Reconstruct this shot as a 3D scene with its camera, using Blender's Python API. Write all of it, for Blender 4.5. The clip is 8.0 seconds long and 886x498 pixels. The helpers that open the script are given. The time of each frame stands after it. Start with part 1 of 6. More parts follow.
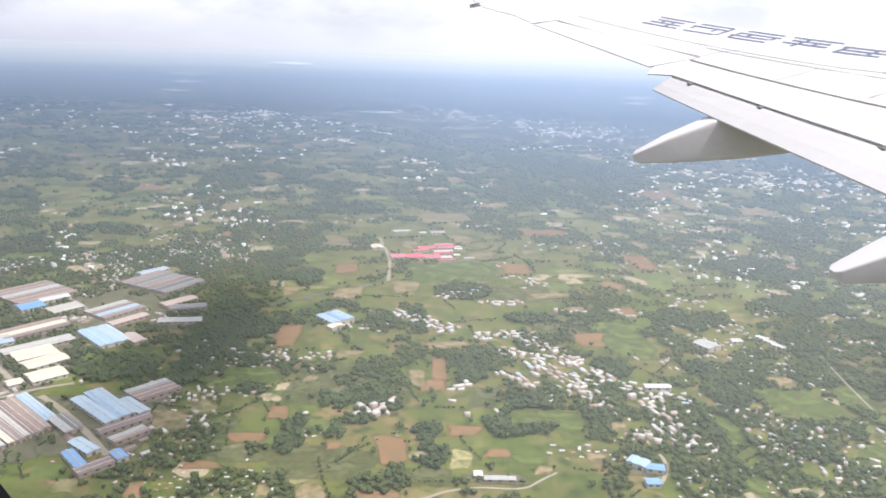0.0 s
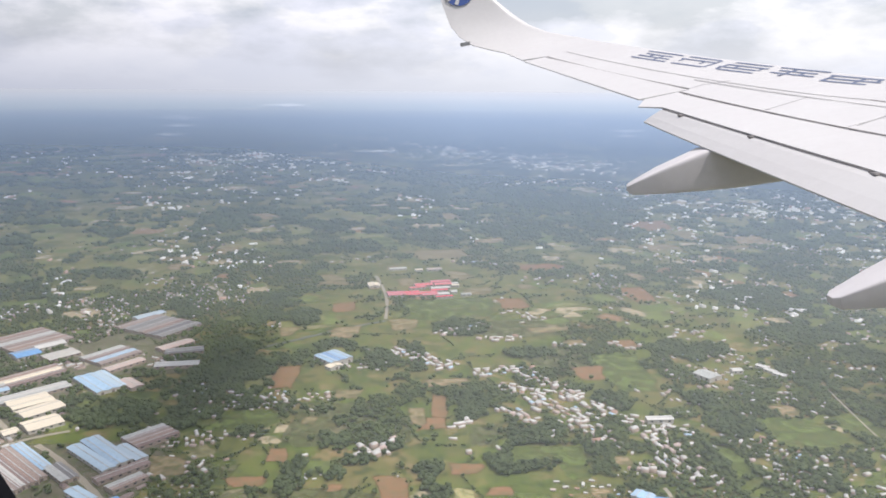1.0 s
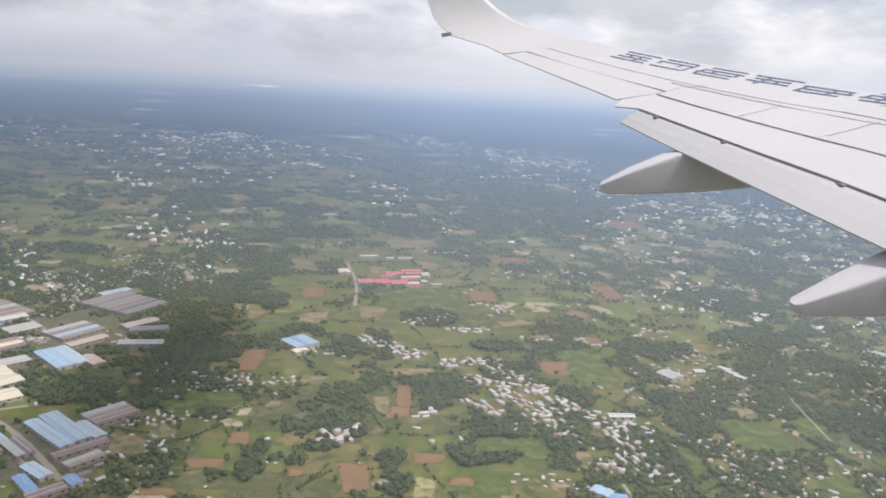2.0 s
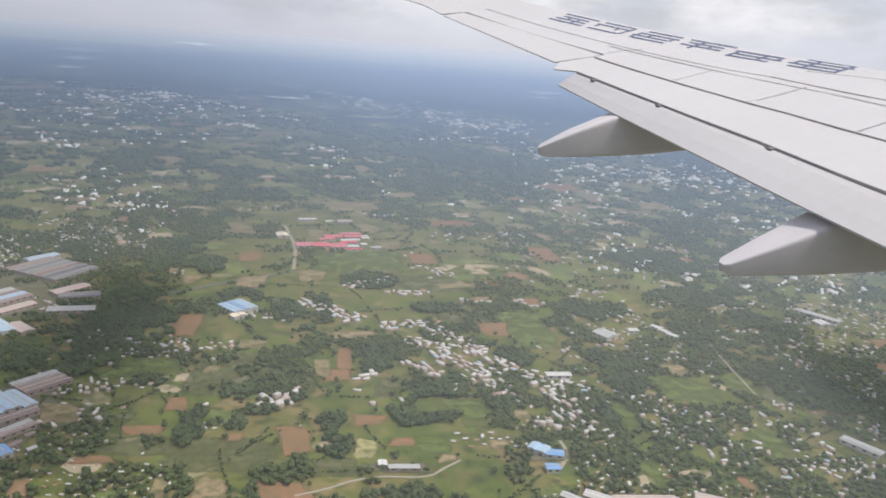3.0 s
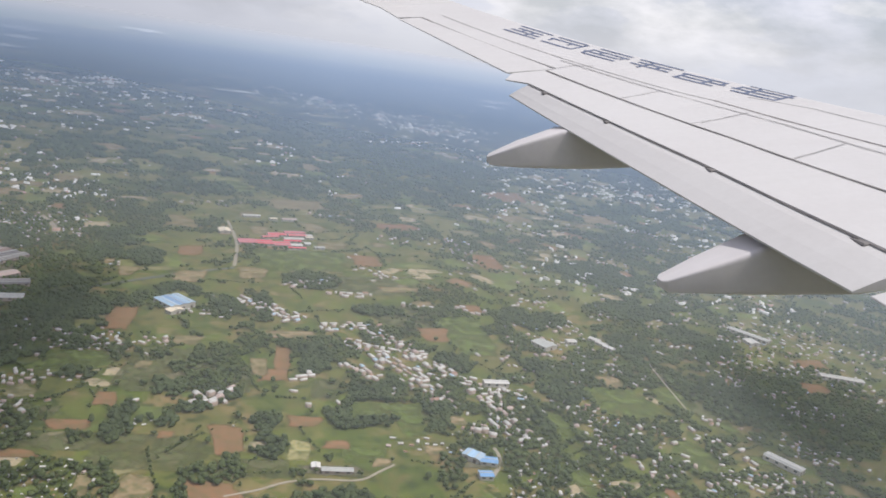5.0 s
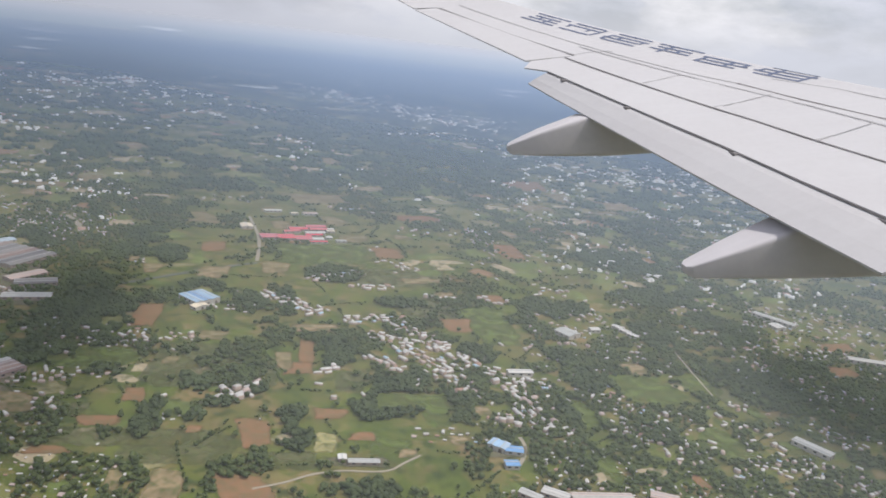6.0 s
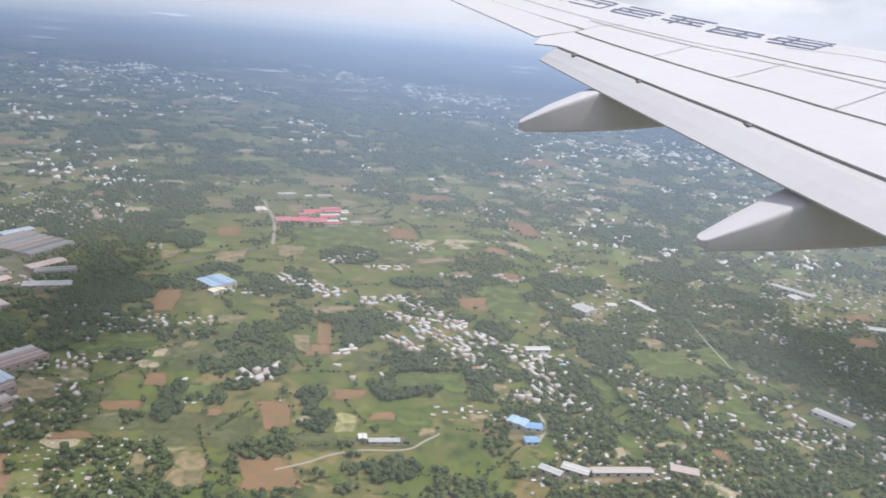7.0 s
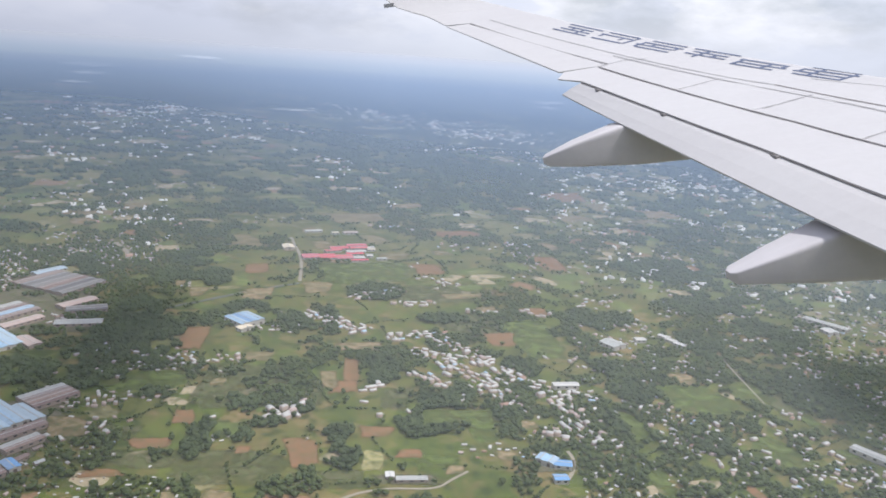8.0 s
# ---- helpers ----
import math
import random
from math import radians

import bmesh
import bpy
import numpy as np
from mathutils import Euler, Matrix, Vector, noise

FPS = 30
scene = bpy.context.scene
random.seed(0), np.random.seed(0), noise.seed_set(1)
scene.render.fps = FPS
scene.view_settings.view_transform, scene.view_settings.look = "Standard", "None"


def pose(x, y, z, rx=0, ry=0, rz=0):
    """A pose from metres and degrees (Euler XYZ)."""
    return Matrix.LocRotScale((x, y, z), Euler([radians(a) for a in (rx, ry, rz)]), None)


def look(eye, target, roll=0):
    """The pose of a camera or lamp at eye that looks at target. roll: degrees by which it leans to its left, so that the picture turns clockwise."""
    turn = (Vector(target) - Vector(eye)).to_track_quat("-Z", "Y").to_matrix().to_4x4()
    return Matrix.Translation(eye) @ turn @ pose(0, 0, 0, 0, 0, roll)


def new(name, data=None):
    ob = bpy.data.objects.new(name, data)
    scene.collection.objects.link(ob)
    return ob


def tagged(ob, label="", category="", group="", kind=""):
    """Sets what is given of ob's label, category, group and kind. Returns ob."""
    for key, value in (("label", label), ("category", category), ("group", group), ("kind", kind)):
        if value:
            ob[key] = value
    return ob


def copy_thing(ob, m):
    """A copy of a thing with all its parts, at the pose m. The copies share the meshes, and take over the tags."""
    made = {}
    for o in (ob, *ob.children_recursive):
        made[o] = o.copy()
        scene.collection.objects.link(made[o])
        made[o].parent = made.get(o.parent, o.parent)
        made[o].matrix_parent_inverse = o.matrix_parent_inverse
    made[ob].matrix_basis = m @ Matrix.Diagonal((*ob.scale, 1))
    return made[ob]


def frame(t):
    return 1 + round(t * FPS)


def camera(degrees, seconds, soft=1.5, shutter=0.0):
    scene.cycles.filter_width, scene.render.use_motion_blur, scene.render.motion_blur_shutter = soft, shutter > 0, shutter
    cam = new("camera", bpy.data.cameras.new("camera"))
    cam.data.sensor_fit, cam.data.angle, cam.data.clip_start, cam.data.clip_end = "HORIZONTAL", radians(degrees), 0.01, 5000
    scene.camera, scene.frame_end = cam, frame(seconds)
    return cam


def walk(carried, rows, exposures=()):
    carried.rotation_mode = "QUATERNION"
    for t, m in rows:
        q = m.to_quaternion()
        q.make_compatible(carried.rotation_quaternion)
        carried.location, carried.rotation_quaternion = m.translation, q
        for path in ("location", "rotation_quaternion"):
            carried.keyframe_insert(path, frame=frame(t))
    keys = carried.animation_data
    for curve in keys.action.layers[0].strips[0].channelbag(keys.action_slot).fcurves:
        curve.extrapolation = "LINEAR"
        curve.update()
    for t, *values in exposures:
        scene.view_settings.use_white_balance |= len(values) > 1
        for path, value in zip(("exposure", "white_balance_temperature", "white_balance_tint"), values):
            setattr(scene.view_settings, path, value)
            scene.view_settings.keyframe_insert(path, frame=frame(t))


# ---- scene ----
# An aircraft wing seen from a cabin window, 400 m over fields, woods, villages and sheds.
# x: the way of flight, y: outboard of the left wing, z: up; the eye stays by the window.
EYE = Vector((0.0, 0.0, 400.0))
cam = camera(59.22, 8.0, soft=1.75)
walk(cam, [
    (0.0, pose(-0.003, 0.000, 399.999, 75.860, -1.781, 2.313)),
    (0.5, pose(0.000, 0.000, 400.000, 77.352, -2.026, 2.272)),
    (1.0, pose(-0.009, 0.000, 399.998, 78.549, -0.390, 1.727)),
    (1.5, pose(0.000, 0.000, 400.000, 79.319, -1.329, 2.009)),
    (2.0, pose(0.000, 0.000, 400.000, 77.882, -3.406, 0.254)),
    (2.2, pose(0.000, 0.000, 400.000, 76.958, -4.805, -1.237)),
    (3.3, pose(0.000, 0.000, 400.000, 75.448, -4.591, -5.147)),
    (3.5, pose(0.000, 0.000, 400.000, 75.710, -5.486, -5.924)),
    (4.0, pose(0.000, 0.000, 400.000, 75.759, -5.653, -6.811)),
    (4.5, pose(0.000, 0.000, 400.000, 75.853, -6.893, -7.263)),
    (5.0, pose(0.000, 0.000, 400.000, 76.117, -7.857, -7.405)),
    (6.5, pose(-0.016, 0.000, 399.990, 73.677, -5.557, -5.803)),
    (6.7, pose(-0.014, 0.000, 399.977, 72.727, -5.396, -5.853)),
    (7.0, pose(0.000, 0.000, 400.000, 73.707, -4.670, -5.510)),
    (7.5, pose(0.000, 0.000, 400.000, 75.041, -4.609, -5.046)),
    (8.0, pose(0.000, 0.000, 400.000, 76.185, -3.642, -3.810)),
], exposures=[(0.0, 0.76, 6390, 12), (0.5, 0.60, 6390, 12), (1.0, 0.42, 6390, 12), (2.0, 0.24, 6390, 12), (3.5, 0.15, 6390, 12), (4.0, 0.22, 6400, 12), (4.5, 0.20, 6400, 12), (5.0, 0.14, 6400, 12), (6.5, 0.08, 6250, 12), (7.0, 0.36, 6150, 12), (8.0, 0.28, 6100, 12)])

# ---- world, sun ----
SUN_DIR = Vector((0.42, -0.15, 1.0)).normalized()     # towards the sun
world = bpy.data.worlds.new("sky")
scene.world = world
world.use_nodes = True
wn, wl = world.node_tree.nodes, world.node_tree.links
wn.clear()
w_out = wn.new("ShaderNodeOutputWorld")
w_bg = wn.new("ShaderNodeBackground")
w_sky = wn.new("ShaderNodeTexSky")
w_sky.sky_type = "NISHITA"
w_sky.sun_disc = False
w_sky.sun_elevation = math.asin(SUN_DIR.z)
w_sky.sun_rotation = math.atan2(SUN_DIR.x, SUN_DIR.y)
w_sky.dust_density = 2.5
w_co = wn.new("ShaderNodeTexCoord")
w_map = wn.new("ShaderNodeMapping")
w_map.inputs["Scale"].default_value = (1.0, 1.0, 2.6)
w_map.inputs["Location"].default_value = (0.35, 0.1, 0.6)
w_n = wn.new("ShaderNodeTexNoise")
w_n.inputs["Scale"].default_value = 4.2
w_n.inputs["Detail"].default_value = 9
w_n.inputs["Roughness"].default_value = 0.58
w_r = wn.new("ShaderNodeValToRGB")          # how far cloud hides the blue
w_r.color_ramp.elements[0].position = 0.44
w_r.color_ramp.elements[0].color = (0.45, 0.45, 0.45, 1)
w_r.color_ramp.elements[1].position = 0.60
w_n2 = wn.new("ShaderNodeTexNoise")
w_n2.inputs["Scale"].default_value = 6.5
w_n2.inputs["Detail"].default_value = 10
w_n2.inputs["Roughness"].default_value = 0.5
w_c = wn.new("ShaderNodeValToRGB")          # grey bases, white tops
for k, (place, tone) in enumerate([(0.42, (7.7, 7.9, 8.7)), (0.51, (8.3, 8.4, 9.0)), (0.54, (9.3, 9.25, 9.5)), (0.64, (10.6, 10.4, 10.4))]):
    w_tone = w_c.color_ramp.elements[k] if k < 2 else w_c.color_ramp.elements.new(place)
    w_tone.position = place
    w_tone.color = (*tone, 1)
w_mix = wn.new("ShaderNodeMixRGB")
w_hor = wn.new("ShaderNodeMixRGB")          # pale haze all round the horizon
w_sep = wn.new("ShaderNodeSeparateXYZ")
w_glow = wn.new("ShaderNodeValToRGB")       # the haze is brighter towards the sun's side
w_glow.color_ramp.elements[0].color = (5.6, 5.9, 6.6, 1)
w_glow.color_ramp.elements[1].color = (6.8, 7.0, 7.5, 1)
w_turn = wn.new("ShaderNodeMapRange")
w_turn.inputs["From Min"].default_value = -0.55
w_turn.inputs["From Max"].default_value = 0.10
w_abs = wn.new("ShaderNodeMath")
w_abs.operation = "ABSOLUTE"
w_hr = wn.new("ShaderNodeValToRGB")
w_hr.color_ramp.elements[0].color = (1, 1, 1, 1)
w_hr.color_ramp.elements[1].position = 0.10
w_hr.color_ramp.elements[1].color = (0, 0, 0, 1)
wl.new(w_co.outputs["Generated"], w_map.inputs["Vector"])
wl.new(w_map.outputs["Vector"], w_n.inputs["Vector"])
wl.new(w_map.outputs["Vector"], w_n2.inputs["Vector"])
wl.new(w_n.outputs["Fac"], w_r.inputs["Fac"])
wl.new(w_n2.outputs["Fac"], w_c.inputs["Fac"])
wl.new(w_r.outputs["Color"], w_mix.inputs["Fac"])
wl.new(w_sky.outputs["Color"], w_mix.inputs["Color1"])
wl.new(w_c.outputs["Color"], w_mix.inputs["Color2"])
wl.new(w_co.outputs["Generated"], w_sep.inputs[0])
wl.new(w_sep.outputs["X"], w_turn.inputs["Value"])
wl.new(w_turn.outputs["Result"], w_glow.inputs["Fac"])
wl.new(w_glow.outputs["Color"], w_hor.inputs["Color2"])
wl.new(w_sep.outputs["Z"], w_abs.inputs[0])
wl.new(w_abs.outputs[0], w_hr.inputs["Fac"])
wl.new(w_hr.outputs["Color"], w_hor.inputs["Fac"])
wl.new(w_mix.outputs["Color"], w_hor.inputs["Color1"])
w_dim = wn.new("ShaderNodeMixRGB")          # less bright away from the sun's side
w_dim.blend_type = "MULTIPLY"
w_dim.inputs["Fac"].default_value = 1.0
w_side = wn.new("ShaderNodeValToRGB")
w_side.color_ramp.elements[0].color = (0.80, 0.80, 0.83, 1)
wl.new(w_turn.outputs["Result"], w_side.inputs["Fac"])
wl.new(w_hor.outputs["Color"], w_dim.inputs["Color1"])
wl.new(w_side.outputs["Color"], w_dim.inputs["Color2"])
wl.new(w_dim.outputs["Color"], w_bg.inputs["Color"])
w_bg.inputs["Strength"].default_value = 0.09
wl.new(w_bg.outputs["Background"], w_out.inputs["Surface"])

sun = new("sun", bpy.data.lights.new("sun", "SUN"))
sun.data.energy = 3.2
sun.data.angle = radians(0.6)
sun.data.color = (1.0, 0.95, 0.87)
sun.matrix_world = look(Vector((0, 0, 900)) + SUN_DIR * 10, (0, 0, 900))


# ---- materials ----
class Nodes:
    """A small builder of node materials."""

    def __init__(self, name):
        self.mat = bpy.data.materials.new(name)
        self.mat.use_nodes = True
        self.t = self.mat.node_tree
        self.t.nodes.clear()
        self.out = self.t.nodes.new("ShaderNodeOutputMaterial")

    def node(self, kind, inputs=None, **props):
        n = self.t.nodes.new(kind)
        for k, v in props.items():
            setattr(n, k, v)
        for k, v in (inputs or {}).items():
            if hasattr(v, "is_output"):
                self.t.links.new(v, n.inputs[k])
            else:
                n.inputs[k].default_value = v
        return n

    def noise(self, vec, scale, detail=5, rough=0.55, distortion=0.0):
        return self.node("ShaderNodeTexNoise", {"Vector": vec, "Scale": scale, "Detail": detail, "Roughness": rough, "Distortion": distortion}).outputs["Fac"]

    def ramp(self, fac, stops, interpolation="LINEAR"):
        n = self.node("ShaderNodeValToRGB", {"Fac": fac})
        n.color_ramp.interpolation = interpolation
        e = n.color_ramp.elements
        while len(e) < len(stops):
            e.new(0.5)
        for i, (p, c) in enumerate(stops):
            e[i].position = p
            e[i].color = (c, c, c, 1) if isinstance(c, (int, float)) else (*c, 1)
        return n.outputs["Color"]

    def mix(self, fac, a, b, blend="MIX"):
        n = self.node("ShaderNodeMixRGB", blend_type=blend)
        for k, v in (("Fac", fac), ("Color1", a), ("Color2", b)):
            if hasattr(v, "is_output"):
                self.t.links.new(v, n.inputs[k])
            elif k == "Fac":
                n.inputs[k].default_value = v
            else:
                n.inputs[k].default_value = (*v, 1)
        return n.outputs["Color"]

    def math(self, op, a, b=0.0):
        n = self.node("ShaderNodeMath", operation=op)
        for i, v in enumerate((a, b)):
            if hasattr(v, "is_output"):
                self.t.links.new(v, n.inputs[i])
            else:
                n.inputs[i].default_value = v
        return n.outputs[0]

    def surface(self, color, rough=0.8, metal=0.0, bump=None, bump_strength=0.3, bump_distance=0.1, spec=0.4):
        p = self.node("ShaderNodeBsdfPrincipled", {"Roughness": rough, "Metallic": metal, "Specular IOR Level": spec})
        if hasattr(color, "is_output"):
            self.t.links.new(color, p.inputs["Base Color"])
        else:
            p.inputs["Base Color"].default_value = (*color, 1)
        if bump is not None:
            b = self.node("ShaderNodeBump", {"Height": bump, "Strength": bump_strength, "Distance": bump_distance})
            self.t.links.new(b.outputs["Normal"], p.inputs["Normal"])
        self.t.links.new(p.outputs["BSDF"], self.out.inputs["Surface"])
        return self.mat


def position(m):
    return m.node("ShaderNodeNewGeometry").outputs["Position"]


def objco(m):
    return m.node("ShaderNodeTexCoord").outputs["Object"]


def uvco(m):
    return m.node("ShaderNodeTexCoord").outputs["UV"]


def mat_ground():
    m = Nodes("meadow_and_fields")
    uv = uvco(m)                                   # flat metres
    warp = m.node("ShaderNodeTexNoise", {"Vector": uv, "Scale": 0.011, "Detail": 3.0}).outputs["Color"]
    off = m.node("ShaderNodeVectorMath", {0: warp, 1: (60.0, 60.0, 0.0)}, operation="MULTIPLY").outputs[0]
    wv = m.node("ShaderNodeVectorMath", {0: uv, 1: off}, operation="ADD").outputs[0]
    cells = m.node("ShaderNodeTexVoronoi", {"Vector": wv, "Scale": 0.020, "Randomness": 0.95})
    small = m.node("ShaderNodeTexVoronoi", {"Vector": wv, "Scale": 0.055, "Randomness": 0.95})
    pick = m.node("ShaderNodeSeparateColor", {"Color": cells.outputs["Color"]}).outputs[0]
    pick2 = m.node("ShaderNodeSeparateColor", {"Color": small.outputs["Color"]}).outputs[1]
    field = m.ramp(pick, [(0.0, (0.100, 0.135, 0.034)), (0.22, (0.150, 0.175, 0.046)), (0.42, (0.085, 0.112, 0.036)), (0.58, (0.165, 0.165, 0.062)),
                          (0.72, (0.190, 0.155, 0.080)), (0.84, (0.125, 0.160, 0.040)), (0.94, (0.30, 0.185, 0.105))], "CONSTANT")
    plots = m.ramp(pick2, [(0.0, (0.095, 0.130, 0.034)), (0.3, (0.145, 0.165, 0.048)), (0.6, (0.075, 0.100, 0.034)), (0.78, (0.20, 0.175, 0.085)), (0.92, (0.30, 0.22, 0.13))], "CONSTANT")
    broad = m.noise(uv, 0.0055, 6, 0.6)
    base = m.ramp(broad, [(0.30, (0.075, 0.105, 0.034)), (0.45, (0.120, 0.155, 0.040)), (0.56, (0.150, 0.165, 0.055)), (0.70, (0.215, 0.170, 0.095))])
    c = m.mix(0.62, base, field)
    c = m.mix(m.ramp(m.noise(uv, 0.006, 3), [(0.42, 0.0), (0.55, 0.75)]), c, plots)
    fallow = m.noise(uv, 0.0125, 5, 0.6, 0.8)
    c = m.mix(m.ramp(fallow, [(0.50, 0.0), (0.62, 0.6)]), c, (0.20, 0.165, 0.085))
    lush = m.noise(uv, 0.010, 5, 0.6, 0.8)
    c = m.mix(m.ramp(lush, [(0.55, 0.0), (0.64, 0.6)]), c, (0.135, 0.185, 0.038))
    mid = m.noise(uv, 0.05, 8, 0.68)
    c = m.mix(m.ramp(mid, [(0.39, 0.85), (0.48, 0.0)]), c, (0.052, 0.074, 0.028))
    fine = m.noise(uv, 0.30, 6, 0.75)
    c = m.mix(0.52, c, m.ramp(fine, [(0.28, 0.35), (0.72, 1.65)]), "MULTIPLY")
    bare = m.noise(uv, 0.024, 6, 0.65)
    c = m.mix(m.ramp(bare, [(0.57, 0.0), (0.64, 0.75)]), c, (0.27, 0.20, 0.12))
    d = m.node("ShaderNodeVectorMath", {0: uv}, operation="LENGTH").outputs["Value"]
    far = m.ramp(m.math("MULTIPLY", d, 1 / 8000.0), [(0.25, 0.0), (0.6, 0.75)])
    fm = m.noise(uv, 0.0085, 8, 0.68)
    c = m.mix(m.ramp(m.math("MULTIPLY", d, 1 / 4000.0), [(0.30, 0.0), (0.5, 0.8)]), c, m.ramp(fm, [(0.38, (0.075, 0.10, 0.042)), (0.48, (0.135, 0.15, 0.058)), (0.54, (0.27, 0.235, 0.125)), (0.59, (0.15, 0.165, 0.062)), (0.65, (0.42, 0.34, 0.22))]))
    fn = m.noise(uv, 0.0016, 9, 0.62)
    c = m.mix(far, c, m.ramp(fn, [(0.40, (0.060, 0.084, 0.04)), (0.50, (0.115, 0.135, 0.06)), (0.56, (0.25, 0.22, 0.125)), (0.64, (0.38, 0.33, 0.22))]))
    c = m.mix(1.0, c, (0.84, 0.83, 0.66), "MULTIPLY")
    town = m.ramp(m.math("MULTIPLY", d, 1 / 1000.0), [(0.28, 1.0), (0.44, 0.0)])       # unseen grey-brown ground, added to neutralise light bounced onto the fairings
    c = m.mix(town, c, m.ramp(m.noise(uv, 0.05, 6, 0.7), [(0.35, (0.15, 0.135, 0.115)), (0.65, (0.28, 0.26, 0.235))]))
    return m.surface(c, 0.95, bump=m.noise(uv, 0.25, 6, 0.7), bump_strength=0.5, bump_distance=1.5, spec=0.15)


def mat_soil(name, a, b, furrow=True, hold=0.75, weeds=0.75):
    m = Nodes(name)
    co = objco(m)
    rnd = m.node("ShaderNodeObjectInfo").outputs["Random"]
    n = m.noise(co, 0.06, 6, 0.65)
    c = m.mix(m.ramp(n, [(0.35, 0.0), (0.65, 1.0)]), a, b)
    c = m.mix(0.5, c, m.ramp(m.noise(co, 0.6, 5, 0.7), [(0.2, 0.55), (0.8, 1.35)]), "MULTIPLY")
    c = m.mix(m.math("MULTIPLY", rnd, 0.45 * weeds), c, (0.11, 0.12, 0.045))
    c = m.mix(m.ramp(m.noise(co, 0.11, 4, 0.6), [(0.46, 0.0), (0.62, weeds)]), c, (0.10, 0.125, 0.045))
    h = m.node("ShaderNodeTexWave", {"Vector": co, "Scale": 0.35, "Distortion": 1.5, "Detail": 2.0}).outputs["Fac"]
    m.surface(c, 0.95, bump=h if furrow else n, bump_strength=0.35, bump_distance=0.4, spec=0.1)
    soil = m.out.inputs["Surface"].links[0].from_socket
    edge = m.node("ShaderNodeAttribute", attribute_name="edge").outputs["Fac"]
    ragged = m.math("ADD", edge, m.math("MULTIPLY", m.math("SUBTRACT", m.noise(co, 0.13, 5, 0.65), 0.5), 1.5))
    keep = m.math("MULTIPLY", m.ramp(ragged, [(0.30, 0.0), (0.62, 1.0)]), m.ramp(m.noise(co, 0.035, 4, 0.6), [(0.40, 1.0), (0.62, hold)]))
    mx = m.node("ShaderNodeMixShader", {"Fac": keep})
    m.t.links.new(m.node("ShaderNodeBsdfTransparent").outputs[0], mx.inputs[1])      # the meadow shows through thin growth
    m.t.links.new(soil, mx.inputs[2])
    m.t.links.new(mx.outputs[0], m.out.inputs["Surface"])
    return m.mat


def mat_foliage(name, dark, light):
    m = Nodes(name)
    isl = m.node("ShaderNodeNewGeometry").outputs["Random Per Island"]
    p = position(m)
    c = m.mix(isl, dark, light)
    c = m.mix(0.6, c, m.ramp(m.noise(p, 0.02, 4), [(0.3, 0.6), (0.7, 1.3)]), "MULTIPLY")
    n = m.noise(p, 1.3, 5, 0.75)
    c = m.mix(0.6, c, m.ramp(n, [(0.3, 0.6), (0.7, 1.35)]), "MULTIPLY")
    m.surface(c, 0.75, bump=n, bump_strength=0.5, bump_distance=0.5, spec=0.25)
    leaf = m.out.inputs["Surface"].links[0].from_socket
    through_leaf = m.node("ShaderNodeBsdfTranslucent", {"Color": m.mix(1.0, c, (1.15, 1.25, 0.8), "MULTIPLY")})
    mx = m.node("ShaderNodeMixShader", {"Fac": 0.42})
    m.t.links.new(leaf, mx.inputs[1])
    m.t.links.new(through_leaf.outputs[0], mx.inputs[2])
    m.t.links.new(mx.outputs[0], m.out.inputs["Surface"])
    return m.mat


def mat_roof(name, color, ribs=2.2, rough=0.45, stain=0.35, metal=0.0):
    m = Nodes(name)
    co = objco(m)
    rnd = m.node("ShaderNodeObjectInfo").outputs["Random"]
    w = m.node("ShaderNodeTexWave", {"Vector": co, "Scale": ribs, "Distortion": 0.0}).outputs["Fac"]
    dirt = m.noise(co, 0.25, 6, 0.7)
    c = m.mix(m.ramp(dirt, [(0.40, 0.0), (0.75, stain)]), color, tuple(v * 0.45 for v in color))
    c = m.mix(m.math("MULTIPLY", rnd, 0.35), c, (0.40, 0.37, 0.34))
    return m.surface(c, rough, metal, bump=w, bump_strength=0.5, bump_distance=0.06)


def mat_wall(name, color, rough=0.85):
    m = Nodes(name)
    co = objco(m)
    rnd = m.node("ShaderNodeObjectInfo").outputs["Random"]
    dirt = m.noise(co, 0.5, 6, 0.7)
    c = m.mix(m.ramp(dirt, [(0.4, 0.0), (0.8, 0.5)]), color, tuple(v * 0.55 for v in color))
    c = m.mix(m.math("MULTIPLY", rnd, 0.3), c, (0.42, 0.36, 0.30))
    return m.surface(c, rough, bump=dirt, bump_strength=0.2, bump_distance=0.03)


def mat_plain(name, color, rough=0.5, metal=0.0, spec=0.4, grain=8.0, amount=0.15):
    m = Nodes(name)
    n = m.noise(objco(m), grain, 5, 0.65)
    c = m.mix(amount, color, m.ramp(n, [(0.3, 0.5), (0.7, 1.4)]), "MULTIPLY")
    return m.surface(c, rough, metal, bump=n, bump_strength=0.05, bump_distance=0.01, spec=spec)


